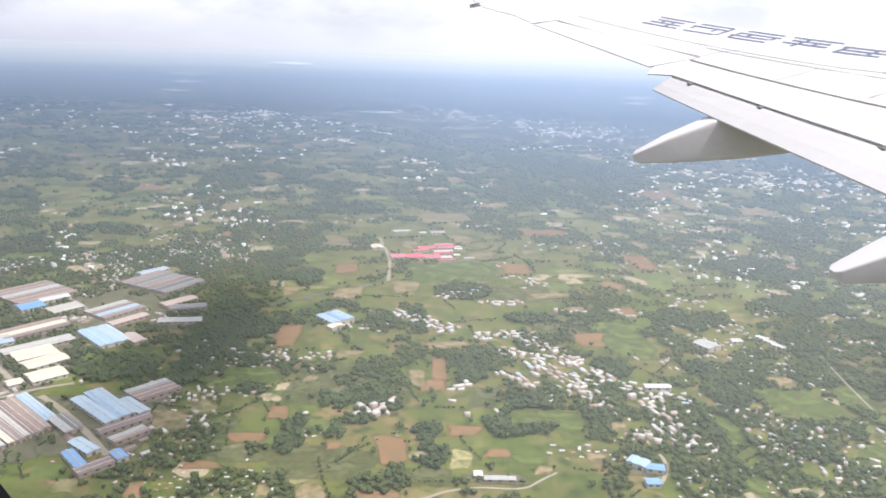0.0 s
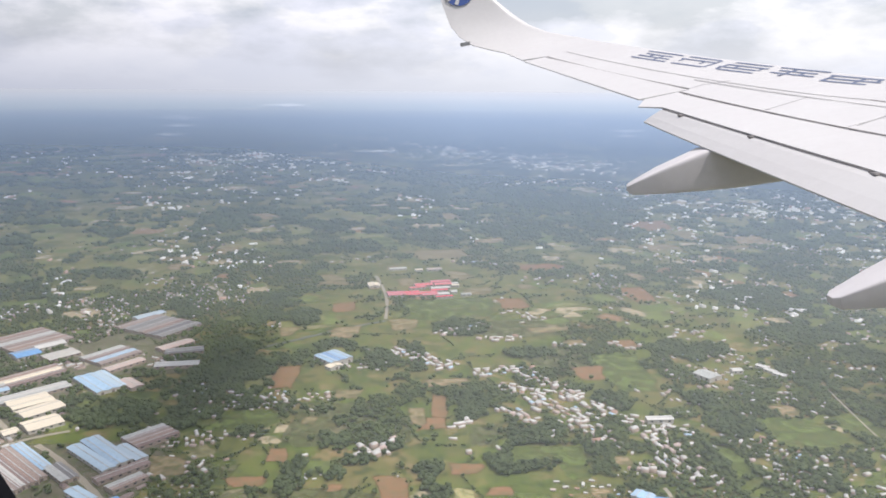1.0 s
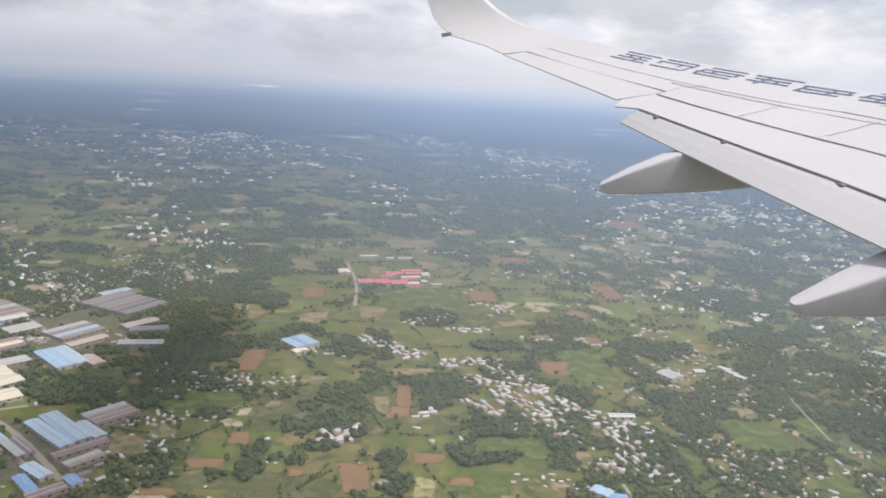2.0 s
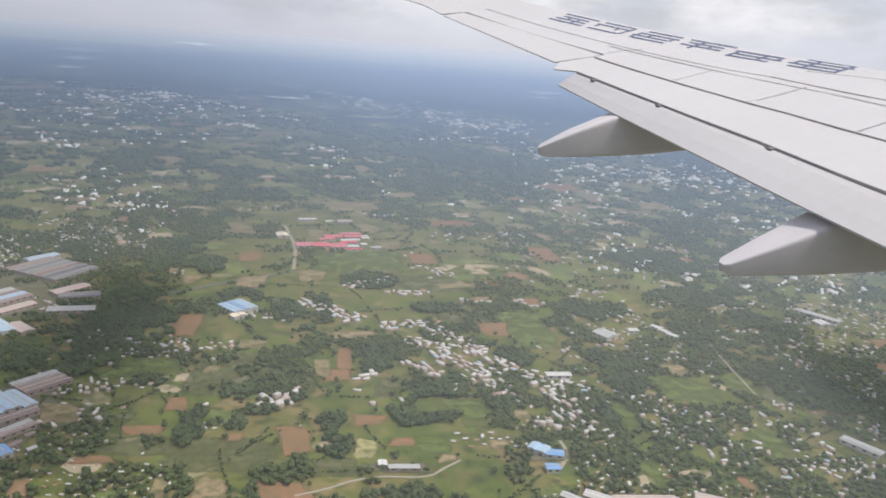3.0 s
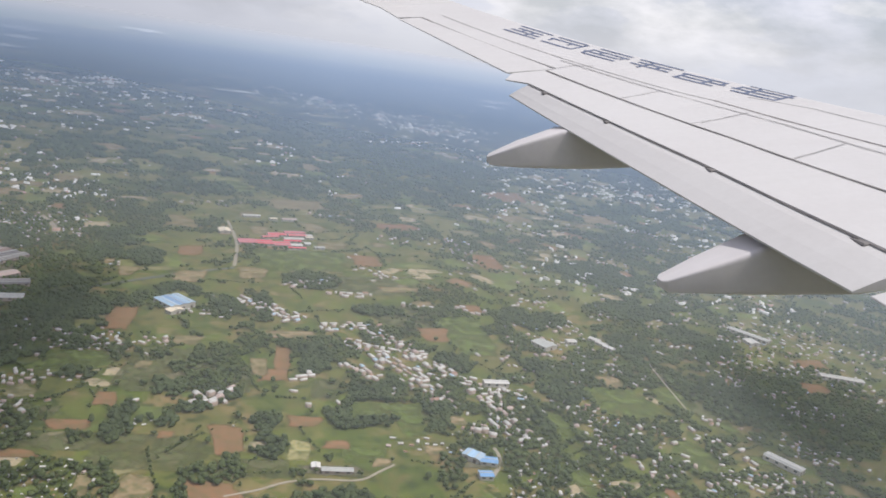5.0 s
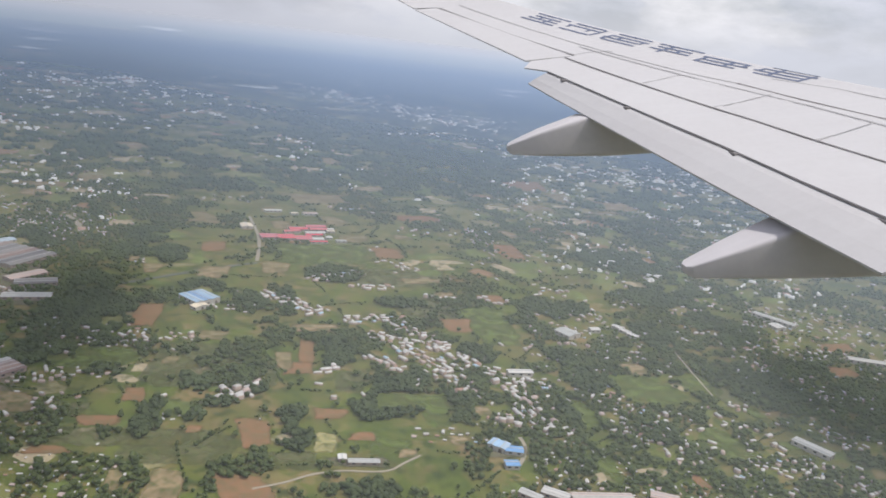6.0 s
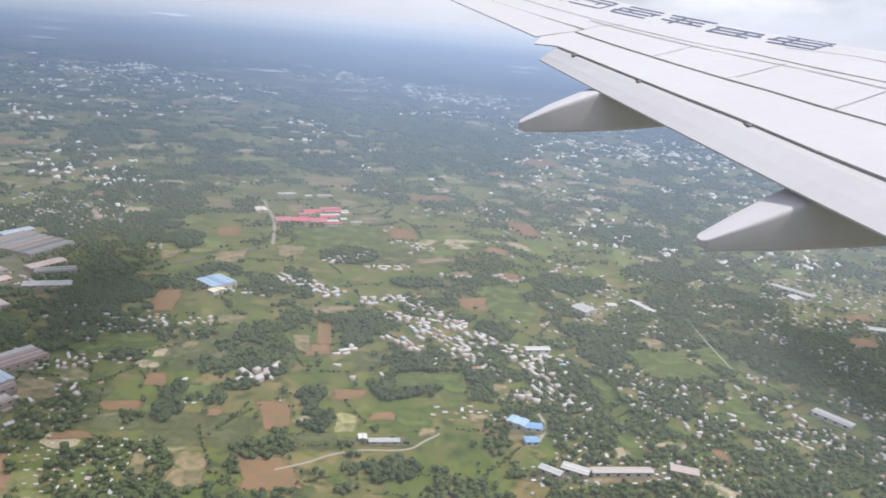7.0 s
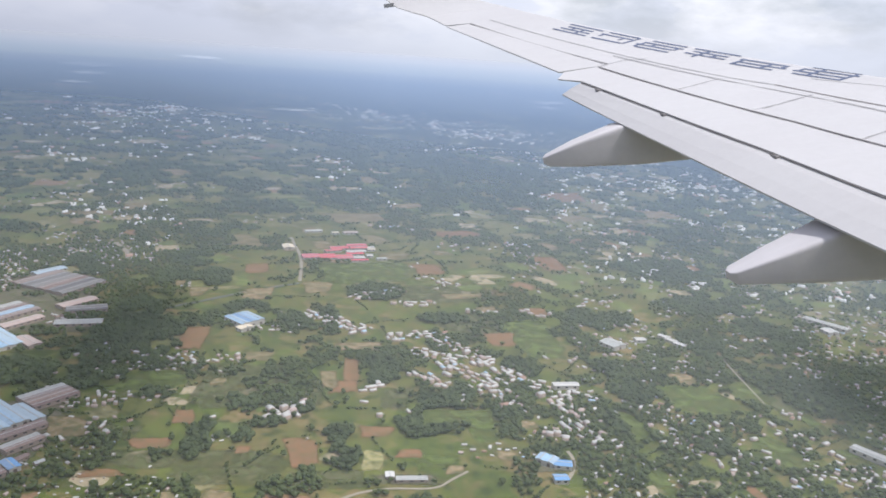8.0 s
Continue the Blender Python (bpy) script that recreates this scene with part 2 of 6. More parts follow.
def mat_wing_paint(name="wing_paint", color=(0.51, 0.503, 0.508)):
    m = Nodes(name)
    co = objco(m)
    streak = m.node("ShaderNodeMapping", {"Vector": co, "Scale": (0.7, 5.0, 2.0)}).outputs[0]
    n = m.noise(streak, 1.2, 6, 0.6)
    c = m.mix(m.ramp(n, [(0.42, 0.0), (0.75, 0.2)]), color, (0.42, 0.41, 0.405))
    c = m.mix(m.ramp(m.noise(co, 0.7, 4, 0.6), [(0.40, 0.0), (0.66, 0.2)]), c, (0.42, 0.40, 0.405))
    f = m.noise(co, 14.0, 5, 0.7)
    c = m.mix(0.10, c, m.ramp(f, [(0.3, 0.6), (0.7, 1.2)]), "MULTIPLY")
    return m.surface(c, 0.42, bump=f, bump_strength=0.03, bump_distance=0.01, spec=0.45)


def mat_painted_haze():
    """Aerial haze painted on a sheet: bluish colour, more opaque with distance."""
    m = Nodes("haze")
    uv = uvco(m)
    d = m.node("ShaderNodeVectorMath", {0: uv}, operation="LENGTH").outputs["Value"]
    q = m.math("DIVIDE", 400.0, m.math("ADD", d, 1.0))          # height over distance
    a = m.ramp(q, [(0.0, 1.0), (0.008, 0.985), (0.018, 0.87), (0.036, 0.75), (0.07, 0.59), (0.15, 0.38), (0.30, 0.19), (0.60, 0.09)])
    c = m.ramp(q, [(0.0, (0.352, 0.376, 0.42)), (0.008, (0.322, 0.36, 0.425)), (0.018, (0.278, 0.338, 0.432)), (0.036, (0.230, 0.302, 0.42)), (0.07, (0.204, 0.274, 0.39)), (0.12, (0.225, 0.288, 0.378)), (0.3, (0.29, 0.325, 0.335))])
    # haze colour painted brighter towards the sun's side
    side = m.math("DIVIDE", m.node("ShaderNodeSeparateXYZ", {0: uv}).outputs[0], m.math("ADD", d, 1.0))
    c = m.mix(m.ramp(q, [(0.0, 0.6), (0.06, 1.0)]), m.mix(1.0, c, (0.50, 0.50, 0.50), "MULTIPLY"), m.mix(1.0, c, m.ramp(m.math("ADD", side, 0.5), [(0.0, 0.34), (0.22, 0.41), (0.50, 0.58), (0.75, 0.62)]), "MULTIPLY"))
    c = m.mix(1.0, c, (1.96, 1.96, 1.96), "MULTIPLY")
    dif = m.node("ShaderNodeBsdfDiffuse", {"Color": c})
    tr = m.node("ShaderNodeBsdfTransparent")
    mx = m.node("ShaderNodeMixShader", {"Fac": a})
    m.t.links.new(tr.outputs[0], mx.inputs[1])
    m.t.links.new(dif.outputs[0], mx.inputs[2])
    m.t.links.new(mx.outputs[0], m.out.inputs["Surface"])
    return m.mat


GROUND = mat_ground()
SOIL_M = mat_soil("ploughed_red_soil", (0.285, 0.150, 0.080), (0.235, 0.145, 0.082), hold=0.95, weeds=0.3)
TAN_M = mat_soil("dry_tan_soil", (0.36, 0.265, 0.16), (0.28, 0.21, 0.125))
STRAW_M = mat_soil("straw_stubble", (0.40, 0.36, 0.17), (0.36, 0.33, 0.16))
GREEN_M = mat_soil("young_crop", (0.115, 0.160, 0.038), (0.15, 0.18, 0.050), hold=0.25)
FALLOW_M = mat_soil("dull_fallow_grass", (0.135, 0.125, 0.070), (0.115, 0.125, 0.052), False, 0.3)
def mat_parcels():
    m = Nodes("parcels_of_crops")
    uv = position(m)
    isl = m.node("ShaderNodeNewGeometry").outputs["Random Per Island"]
    c = m.ramp(isl, [(0.0, (0.15, 0.17, 0.055)), (0.2, (0.19, 0.195, 0.07)), (0.36, (0.125, 0.16, 0.045)), (0.5, (0.24, 0.215, 0.11)), (0.62, (0.16, 0.19, 0.055)), (0.72, (0.38, 0.32, 0.21)), (0.86, (0.27, 0.17, 0.095)), (0.93, (0.12, 0.16, 0.045))], "CONSTANT")
    c = m.mix(0.6, c, m.ramp(m.noise(uv, 0.08, 7, 0.7), [(0.3, 0.6), (0.7, 1.35)]), "MULTIPLY")
    c = m.mix(m.ramp(m.noise(uv, 0.05, 5, 0.65), [(0.5, 0.0), (0.6, 0.7)]), c, (0.09, 0.105, 0.04))
    return m.surface(c, 0.95, bump=m.noise(uv, 0.3, 5, 0.7), bump_strength=0.4, bump_distance=0.8, spec=0.1)


PARCEL_M = mat_parcels()
WOODS_M = mat_foliage("woodland_leaves", (0.080, 0.110, 0.048), (0.128, 0.162, 0.064))
TREES_M = mat_foliage("tree_leaves", (0.086, 0.118, 0.046), (0.148, 0.182, 0.064))
BARK_M = mat_plain("bark", (0.12, 0.085, 0.06), 0.9)
ROAD_M = mat_plain("pale_dirt_road", (0.31, 0.275, 0.215), 0.9, grain=0.3)
YARD_M = mat_soil("trodden_earth_yard", (0.20, 0.17, 0.13), (0.13, 0.12, 0.085), False)
STREAM_M = mat_plain("stream_bed", (0.075, 0.085, 0.055), 0.5, grain=0.2)
# near-white colour stands in for bright sky mirrored in the water
LAKE_M = mat_plain("lake_painted_sky_shine", (0.88, 0.88, 0.88), 0.5, grain=0.001, amount=0.1)
ROOFS = [mat_roof("white_metal_roof", (0.70, 0.69, 0.67)), mat_roof("pale_grey_roof", (0.56, 0.55, 0.53)), mat_roof("concrete_roof", (0.50, 0.48, 0.45), 0.6, 0.8),
         mat_roof("pinkish_tile_roof", (0.52, 0.40, 0.36), 3.0, 0.7), mat_roof("terracotta_roof", (0.38, 0.20, 0.13), 3.0, 0.75), mat_roof("pale_blue_roof", (0.42, 0.58, 0.72))]
RED_R = mat_roof("red_metal_roof", (0.74, 0.055, 0.095), 1.4, 0.4, 0.2)
PINK_R = mat_roof("bleached_red_roof", (0.66, 0.15, 0.20), 1.4, 0.5, 0.5)
BLUE_R = mat_roof("blue_metal_roof", (0.16, 0.36, 0.66), 1.4, 0.4, 0.5)
SKYBLUE_R = mat_roof("sky_blue_metal_roof", (0.36, 0.55, 0.75), 1.4, 0.4, 0.6)
BROWN_R = mat_roof("rusty_brown_roof", (0.24, 0.165, 0.15), 1.4, 0.7, 0.8)
RUST_R = mat_roof("faded_rust_roof", (0.33, 0.235, 0.20), 1.4, 0.75, 0.85)
DARK_R = mat_roof("dark_slate_roof", (0.14, 0.135, 0.145), 1.4, 0.6, 0.7)
CREAM_R = mat_roof("cream_roof", (0.80, 0.70, 0.54), 1.0, 0.6, 0.2)
GREY_R = mat_roof("grey_sheet_roof", (0.48, 0.49, 0.48), 1.4, 0.5, 0.75)
ROOFS += [BROWN_R, GREY_R]
WALL_M = mat_wall("whitewashed_wall", (0.56, 0.53, 0.48))
WALL2_M = mat_wall("brick_wall", (0.39, 0.31, 0.26))
GLASS_M = mat_plain("dark_window_glass", (0.05, 0.06, 0.07), 0.12, spec=0.6)
DOOR_M = mat_plain("painted_door", (0.16, 0.13, 0.11), 0.6)
PAINT_M = mat_wing_paint()
FAIR_M = mat_wing_paint("fairing_paint", (0.585, 0.565, 0.58))
SEAM_M = mat_plain("seam_sealant", (0.17, 0.16, 0.16), 0.7)
SEAM2_M = mat_plain("pale_seam", (0.30, 0.295, 0.30), 0.7)
METAL_M = mat_plain("bare_metal", (0.32, 0.32, 0.33), 0.45, 0.6)
LETTER_M = mat_plain("blue_grey_lettering", (0.105, 0.13, 0.205), 0.5)
EMB_BLUE_M = mat_plain("emblem_blue", (0.05, 0.09, 0.27), 0.4)
EMB_RED_M = mat_plain("emblem_red", (0.70, 0.06, 0.08), 0.4)
PAINTED_HAZE_M = mat_painted_haze()


# ---- mesh helpers ----
def mesh_np(name, verts, faces, mat):
    """A mesh from arrays of vertices (n, 3) and of triangles or quads (m, 3 or 4)."""
    verts, faces = np.asarray(verts, dtype=np.float32), np.asarray(faces, dtype=np.int32)
    me = bpy.data.meshes.new(name)
    k = faces.shape[1]
    me.vertices.add(len(verts))
    me.vertices.foreach_set("co", verts.ravel())
    me.loops.add(faces.size)
    me.loops.foreach_set("vertex_index", faces.ravel())
    me.polygons.add(len(faces))
    me.polygons.foreach_set("loop_start", np.arange(0, faces.size, k, dtype=np.int32))
    me.polygons.foreach_set("loop_total", np.full(len(faces), k, dtype=np.int32))
    me.update(calc_edges=True)
    me.validate()
    me.materials.append(mat)
    return me


def to_mesh(name, bm, mat, smooth=False):
    me = bpy.data.meshes.new(name)
    bmesh.ops.recalc_face_normals(bm, faces=bm.faces)
    for f in bm.faces:
        f.smooth = smooth
    for e in bm.edges:
        e.smooth = e.calc_face_angle(0.0) < 0.7
    bm.to_mesh(me)
    bm.free()
    me.materials.append(mat)
    return me


def part(name, bm, mat, parent, label="", smooth=False):
    """Links a bmesh (or a mesh) as one mesh object under a thing or a part."""
    me = bm if isinstance(bm, bpy.types.Mesh) else to_mesh(name, bm, mat, smooth)
    ob = new(name, me)
    ob.parent = parent
    return tagged(ob, label=label)


def box_bm(x0, x1, y0, y1, z0, z1, bm=None):
    bm = bm or bmesh.new()
    v = [bm.verts.new((x, y, z)) for z in (z0, z1) for y in (y0, y1) for x in (x0, x1)]
    for q in ((0, 2, 3, 1), (4, 5, 7, 6), (0, 1, 5, 4), (2, 6, 7, 3), (0, 4, 6, 2), (1, 3, 7, 5)):
        bm.faces.new([v[i] for i in q])
    return bm


def slab_bm(corners, thick, bm=None):
    """A slab of the given four upper corners, thickened downwards along its normal."""
    bm = bm or bmesh.new()
    c = [Vector(p) for p in corners]
    n = (c[1] - c[0]).cross(c[3] - c[0]).normalized()
    if n.z < 0:
        n = -n
    top = [bm.verts.new(p) for p in c]
    low = [bm.verts.new(p - n * thick) for p in c]
    bm.faces.new(top)
    bm.faces.new(low[::-1])
    for i in range(4):
        j = (i + 1) % 4
        bm.faces.new((top[i], low[i], low[j], top[j]))
    return bm


# ---- the lie of the land ----
FLAT, RIM = 3000.0, 1700.0


def land(x, y):
    """The land's point for a place x, y of the plain, and the scale there: beyond 3 km the plain is drawn in towards a rim at eye level."""
    x, y = np.asarray(x, dtype=float), np.asarray(y, dtype=float)
    d = np.maximum(np.hypot(x, y), 1e-6)
    r = np.where(d <= FLAT, d, FLAT + RIM * np.maximum(d - FLAT, 0) / (np.maximum(d - FLAT, 0) + 5000.0))
    s = r / d
    z = np.where(d <= FLAT, 0.0, 400.0 * (1 - s))
    return x * s, y * s, z, s


def polar_sheet(name, mat, radii, steps, lift):
    a = np.linspace(0, 2 * np.pi, steps, endpoint=False)
    rr, aa = np.meshgrid(radii, a, indexing="ij")
    x, y = rr * np.sin(aa), rr * np.cos(aa)
    px, py, pz, s = land(x, y)
    n = len(radii)
    i, j = np.meshgrid(np.arange(n - 1), np.arange(steps), indexing="ij")
    k = (j + 1) % steps
    faces = np.stack([i * steps + j, i * steps + k, (i + 1) * steps + k, (i + 1) * steps + j], -1).reshape(-1, 4)[:, ::-1]
    q = 1 - lift / 400.0 * np.ones_like(px)
    me = mesh_np(name, np.stack([px * q, py * q, pz * q + lift], -1).reshape(-1, 3), faces, mat)
    uv = me.uv_layers.new(name="plain")
    flat_uv = np.stack([x, y], -1).reshape(-1, 2)[faces.ravel()]
    uv.data.foreach_set("uv", flat_uv.astype(np.float32).ravel())
    me.shade_smooth()
    return new(name, me)


radii = np.concatenate([[0.5, 60, 150, 250, 350, 450], np.arange(520, 3000, 40), 3000 * np.geomspace(1, 300, 120)])
tagged(polar_sheet("ground", GROUND, radii, 360, 0.0), "green plain of meadows and small fields reaching the horizon", "ground", kind="structure")
# a single sheet 40 m up carries the painted distance haze
tagged(polar_sheet("backdrop", PAINTED_HAZE_M, np.concatenate([np.geomspace(150, 3000, 40), 3000 * np.geomspace(1.02, 300, 110)]), 240, 40.0),
       "thin sheet over the plain painted with bluish haze", "haze", kind="structure")


# ---- the aircraft ----
# Its own axes: x ahead, y outboard, z up; climbing, nose 11 degrees up.
AIR = Matrix.Translation(EYE) @ Matrix.Rotation(radians(-11.1), 4, "Y") @ Matrix.Rotation(radians(0.9), 4, "X") @ Matrix.Translation((3.823, -1.455, -2.080))


def wing_z(y):
    return 1.28 + 0.2078 * (y - 12.2) + 0.009 * (y - 12.2) ** 2


def lead_x(y):
    return 1.05 - 0.546 * (y - 12.27) + (0.12 * (7.0 - y) if y < 7.0 else 0.0)


def gap_x(y):                  # upper edge of the flap slot
    return float(np.interp(y, [1.5, 5.0, 6.4, 8.44, 10.22, 11.56, 11.98], [0.05, 0.02, -0.112, -0.41, -0.825, -1.205, -1.34]))


def hinge_x(y):                # aileron hinge
    return -0.88 - 0.4537 * (y - 12.76)


def wing_section(y, te, le, z, thick, lean=Vector((0, 0, 1)), drop=0.45):
    """A closed aerofoil section at a spanwise station: the upper skin from tail to nose, then the lower one back."""
    up, pts = lean, []
    for u in (0.0, 0.2, 0.4, 0.6, 0.8, 0.88, 0.90, 0.93, 0.96, 0.985, 1.0):
        d = 0.0 if u < 0.9 else -thick * drop * ((u - 0.9) / 0.1) ** 2.2
        pts.append(Vector((te + (le - te) * u, y, z)) + up * d)
    for u in (0.985, 0.93, 0.82, 0.65, 0.45, 0.25, 0.1, 0.0):
        k = min(1.0, u / 0.45) ** 1.2 if u < 0.45 else 1 - 0.38 * ((u - 0.45) / 0.55) ** 3
        pts.append(Vector((te + (le - te) * u, y, z)) - up * (thick * k + 0.014))
    return pts


def loft(sections, caps=True):
    bm = bmesh.new()
    rows = [[bm.verts.new(p) for p in s] for s in sections]
    n = len(rows[0])
    for a, b in zip(rows, rows[1:]):
        for i in range(n):
            j = (i + 1) % n
            bm.faces.new((a[i], a[j], b[j], b[i]))
    if caps:
        bm.faces.new(rows[0])
        bm.faces.new(rows[-1][::-1])
    return bm


wing = tagged(new("aircraft_wing"), "white airliner wing with upturned winglet and dark panel seams", "wing")
wing.matrix_world = AIR

stations = []
for y in (0.0, 1.5, 3.0, 4.5, 5.9, 6.4, 7.5, 8.6, 9.7, 10.8, 11.6, 11.97):
    stations.append((y, gap_x(y), lead_x(y), wing_z(y), 0.105 * (lead_x(y) - gap_x(y)) + 0.12))
stations.append((12.21, -1.60, lead_x(12.21), wing_z(12.21), 0.34))
stations.append((12.50, -1.44, lead_x(12.5), wing_z(12.5), 0.33))
stations.append((12.56, hinge_x(12.56), lead_x(12.56), wing_z(12.56), 0.32))
for y in (13.2, 14.0, 14.8, 15.5, 15.98):
    stations.append((y, hinge_x(y), lead_x(y), wing_z(y), 0.10 * (lead_x(y) - hinge_x(y)) + 0.08))
for y, te in ((16.04, -2.75), (16.4, -2.87), (16.8, -3.02)):
    stations.append((y, te, lead_x(y), wing_z(y), 0.17))
part("main_panel", loft([wing_section(*s) for s in stations]), PAINT_M, wing, smooth=False)

# winglet: the section turns upwards and sweeps back
wl = [(16.80, wing_z(16.8), -3.02, lead_x(16.8), 0), (17.05, 2.53, -3.25, -1.66, 18), (17.30, 2.68, -3.56, -2.02, 36), (17.52, 2.90, -3.79, -2.38, 52), (17.68, 3.15, -3.93, -2.64, 64),
      (17.80, 3.45, -3.99, -2.90, 72), (17.90, 3.85, -4.05, -3.16, 77), (18.02, 4.45, -4.16, -3.52, 79), (18.10, 4.90, -4.28, -3.86, 79)]
wsec = []
for k, (y, z, te, le, tilt) in enumerate(wl):
    a = radians(tilt)
    wsec.append(wing_section(y, te, le, z, 0.17 - 0.012 * k, Vector((0, -math.sin(a), math.cos(a))), 0.45))
winglet = part("winglet", loft(wsec, False), PAINT_M, wing, "white blended winglet with a round emblem", smooth=True)
part("tail_light", box_bm(-3.80, -3.60, 17.36, 17.44, 2.70, 2.77), METAL_M, winglet, "small grey tail light fairing")


def on_winglet(u, z, lift=0.008):
    """A point of the winglet's inner face: u along the chord from the tail, z its height."""
    for (y0, z0, t0, l0, a0), (y1, z1, t1, l1, a1) in zip(wl, wl[1:]):
        if z0 <= z <= z1:
            k = (z - z0) / (z1 - z0)
            return Vector((t0 + (t1 - t0) * k + u, y0 + (y1 - y0) * k - lift, z))


def emblem(cx, cz, r, a0, a1, steps=18):
    bm = bmesh.new()
    mid = bm.verts.new(on_winglet(0, cz) * 0 + Vector((cx, on_winglet(0, cz).y - 0.012, cz)))
    rim = []
    for i in range(steps + 1):
        a = radians(a0 + (a1 - a0) * i / steps)
        x, z = cx + r * math.cos(a), cz + r * math.sin(a)
        rim.append(bm.verts.new((x, on_winglet(0, z).y - 0.012, z)))
    for p, q in zip(rim, rim[1:]):
        bm.faces.new((mid, p, q))
    return bm


part("emblem_lower", emblem(-3.64, 3.80, 0.30, 190, 360), EMB_BLUE_M, winglet, "dark blue half of the round emblem")
part("emblem_upper", emblem(-3.64, 3.815, 0.29, 75, 182), EMB_RED_M, winglet, "red part of the round emblem")
part("emblem_side", emblem(-3.635, 3.815, 0.295, 2, 62), EMB_BLUE_M, winglet, "dark blue part of the round emblem")
for k, (x0, z0, x1, z1, w) in enumerate([(-3.90, 3.66, -3.60, 3.80, 0.035), (-3.74, 3.54, -3.50, 3.95, 0.04), (-3.60, 3.80, -3.40, 3.88, 0.03)]):
    d = Vector((x1 - x0, 0, z1 - z0)).normalized()
    n = Vector((-d.z, 0, d.x)) * w
    bm = bmesh.new()
    q = [bm.verts.new((x, on_winglet(0, z).y - 0.020, z)) for x, z in ((x0 - n.x, z0 - n.z), (x1 - n.x * 0.3, z1 - n.z * 0.3), (x1 + n.x * 0.3, z1 + n.z * 0.3), (x0 + n.x, z0 + n.z))]
    bm.faces.new(q)
    part("emblem_stroke", bm, PAINT_M, winglet, "white stroke of the emblem")


def skin_strip(points, width, lift=0.004, dz=0.0):
    """A narrow strip that lies on the upper skin along a line of (x, y) points."""
    bm = bmesh.new()
    pts = []
    for (x0, y0), (x1, y1) in zip(points, points[1:]):
        n = max(2, int(math.hypot(x1 - x0, y1 - y0) / 0.35))
        pts += [(x0 + (x1 - x0) * i / n, y0 + (y1 - y0) * i / n) for i in range(n)]
    pts.append(points[-1])
    rows = []
    for i, (x, y) in enumerate(pts):
        a, b = pts[max(0, i - 1)], pts[min(len(pts) - 1, i + 1)]
        d = Vector((b[0] - a[0], b[1] - a[1])).normalized()
        nx, ny = -d.y * width / 2, d.x * width / 2
        rows.append([bm.verts.new((x + s * nx, y + s * ny, skin_z(x + s * nx, y + s * ny) + lift + dz)) for s in (-1, 1)])
    for a, b in zip(rows, rows[1:]):
        bm.faces.new((a[0], a[1], b[1], b[0]))
    return bm


def skin_z(x, y):
    """Height of the upper skin."""
    te, le = (gap_x(y) if y < 12.0 else hinge_x(y) if y < 16 else -2.9), lead_x(y)
    u = (x - te) / (le - te)
    th = 0.105 * (le - te) + 0.12 if y < 12 else 0.10 * (le - te) + 0.08
    return wing_z(y) - (0.0 if u < 0.9 else th * 0.45 * ((min(u, 1.0) - 0.9) / 0.1) ** 2.2)


SPOIL = [(-0.95, 12.51), (-0.41, 11.0), (0.19, 9.24), (0.67, 7.49), (1.05, 5.9), (1.4, 4.2)]
SPAR = [(-1.94, 16.0), (-0.54, 13.07), (0.39, 11.16), (0.68, 10.66), (1.49, 8.66), (2.25, 6.6), (2.9, 4.5)]
SPAR2 = [(-0.60, 12.98), (0.22, 11.21), (0.96, 9.59), (1.34, 8.42), (2.05, 6.6)]
part("spoiler_seam", skin_strip(SPOIL, 0.025, 0.01), SEAM_M, wing, "dark seam behind the spoilers")
part("spar_seam", skin_strip(SPAR[:4], 0.022), SEAM2_M, wing)
part("spar_seam", skin_strip(SPAR[3:], 0.034), SEAM_M, wing)
part("panel_seam", skin_strip(SPAR2, 0.02, 0.01), SEAM2_M, wing)
part("aileron_seam", skin_strip([(hinge_x(12.6) + 0.02, 12.6), (hinge_x(15.95) + 0.02, 15.95)], 0.02), SEAM_M, wing)
for line in ([(-0.95, 12.51), (-0.57, 12.66), (-0.22, 12.6)], [(-0.36, 11.0), (0.22, 11.21)], [(0.12, 9.82), (0.82, 10.08)], [(0.44, 8.45), (1.18, 8.78)], [(0.8, 7.0), (1.7, 7.5)]):
    part("spoiler_gap", skin_strip(line, 0.014, 0.01), SEAM2_M, wing)
def spoiler_panel(inner, outer):
    """A hinged panel of the upper skin between two gaps, each from its tail point to its front point."""
    grow = 0.014
    bm = bmesh.new()
    rows = []
    for i in range(7):
        k = grow / 1.4 + (1 - 2 * grow / 1.4) * i / 6
        tail, front = [Vector(inner[e]).lerp(Vector(outer[e]), k) for e in (0, 1)]
        row = []
        for f in (0.03, 0.35, 0.66, 0.94):
            p = tail.lerp(front, f)
            if f < 0.1:                              # the tail follows the seam
                p.x = float(np.interp(-p.y, [-q[1] for q in SPOIL], [q[0] for q in SPOIL])) + 0.01
            row.append(bm.verts.new((p.x, p.y, skin_z(p.x, p.y) + 0.006)))
        rows.append(row)
    for a, b in zip(rows, rows[1:]):
        for i in range(3):
            bm.faces.new((a[i], a[i + 1], b[i + 1], b[i]))
    rim = bmesh.ops.extrude_edge_only(bm, edges=[e for e in bm.edges if e.is_boundary])
    bmesh.ops.translate(bm, verts=[v for v in rim["geom"] if isinstance(v, bmesh.types.BMVert)], vec=(0, 0, -0.02))
    return bm


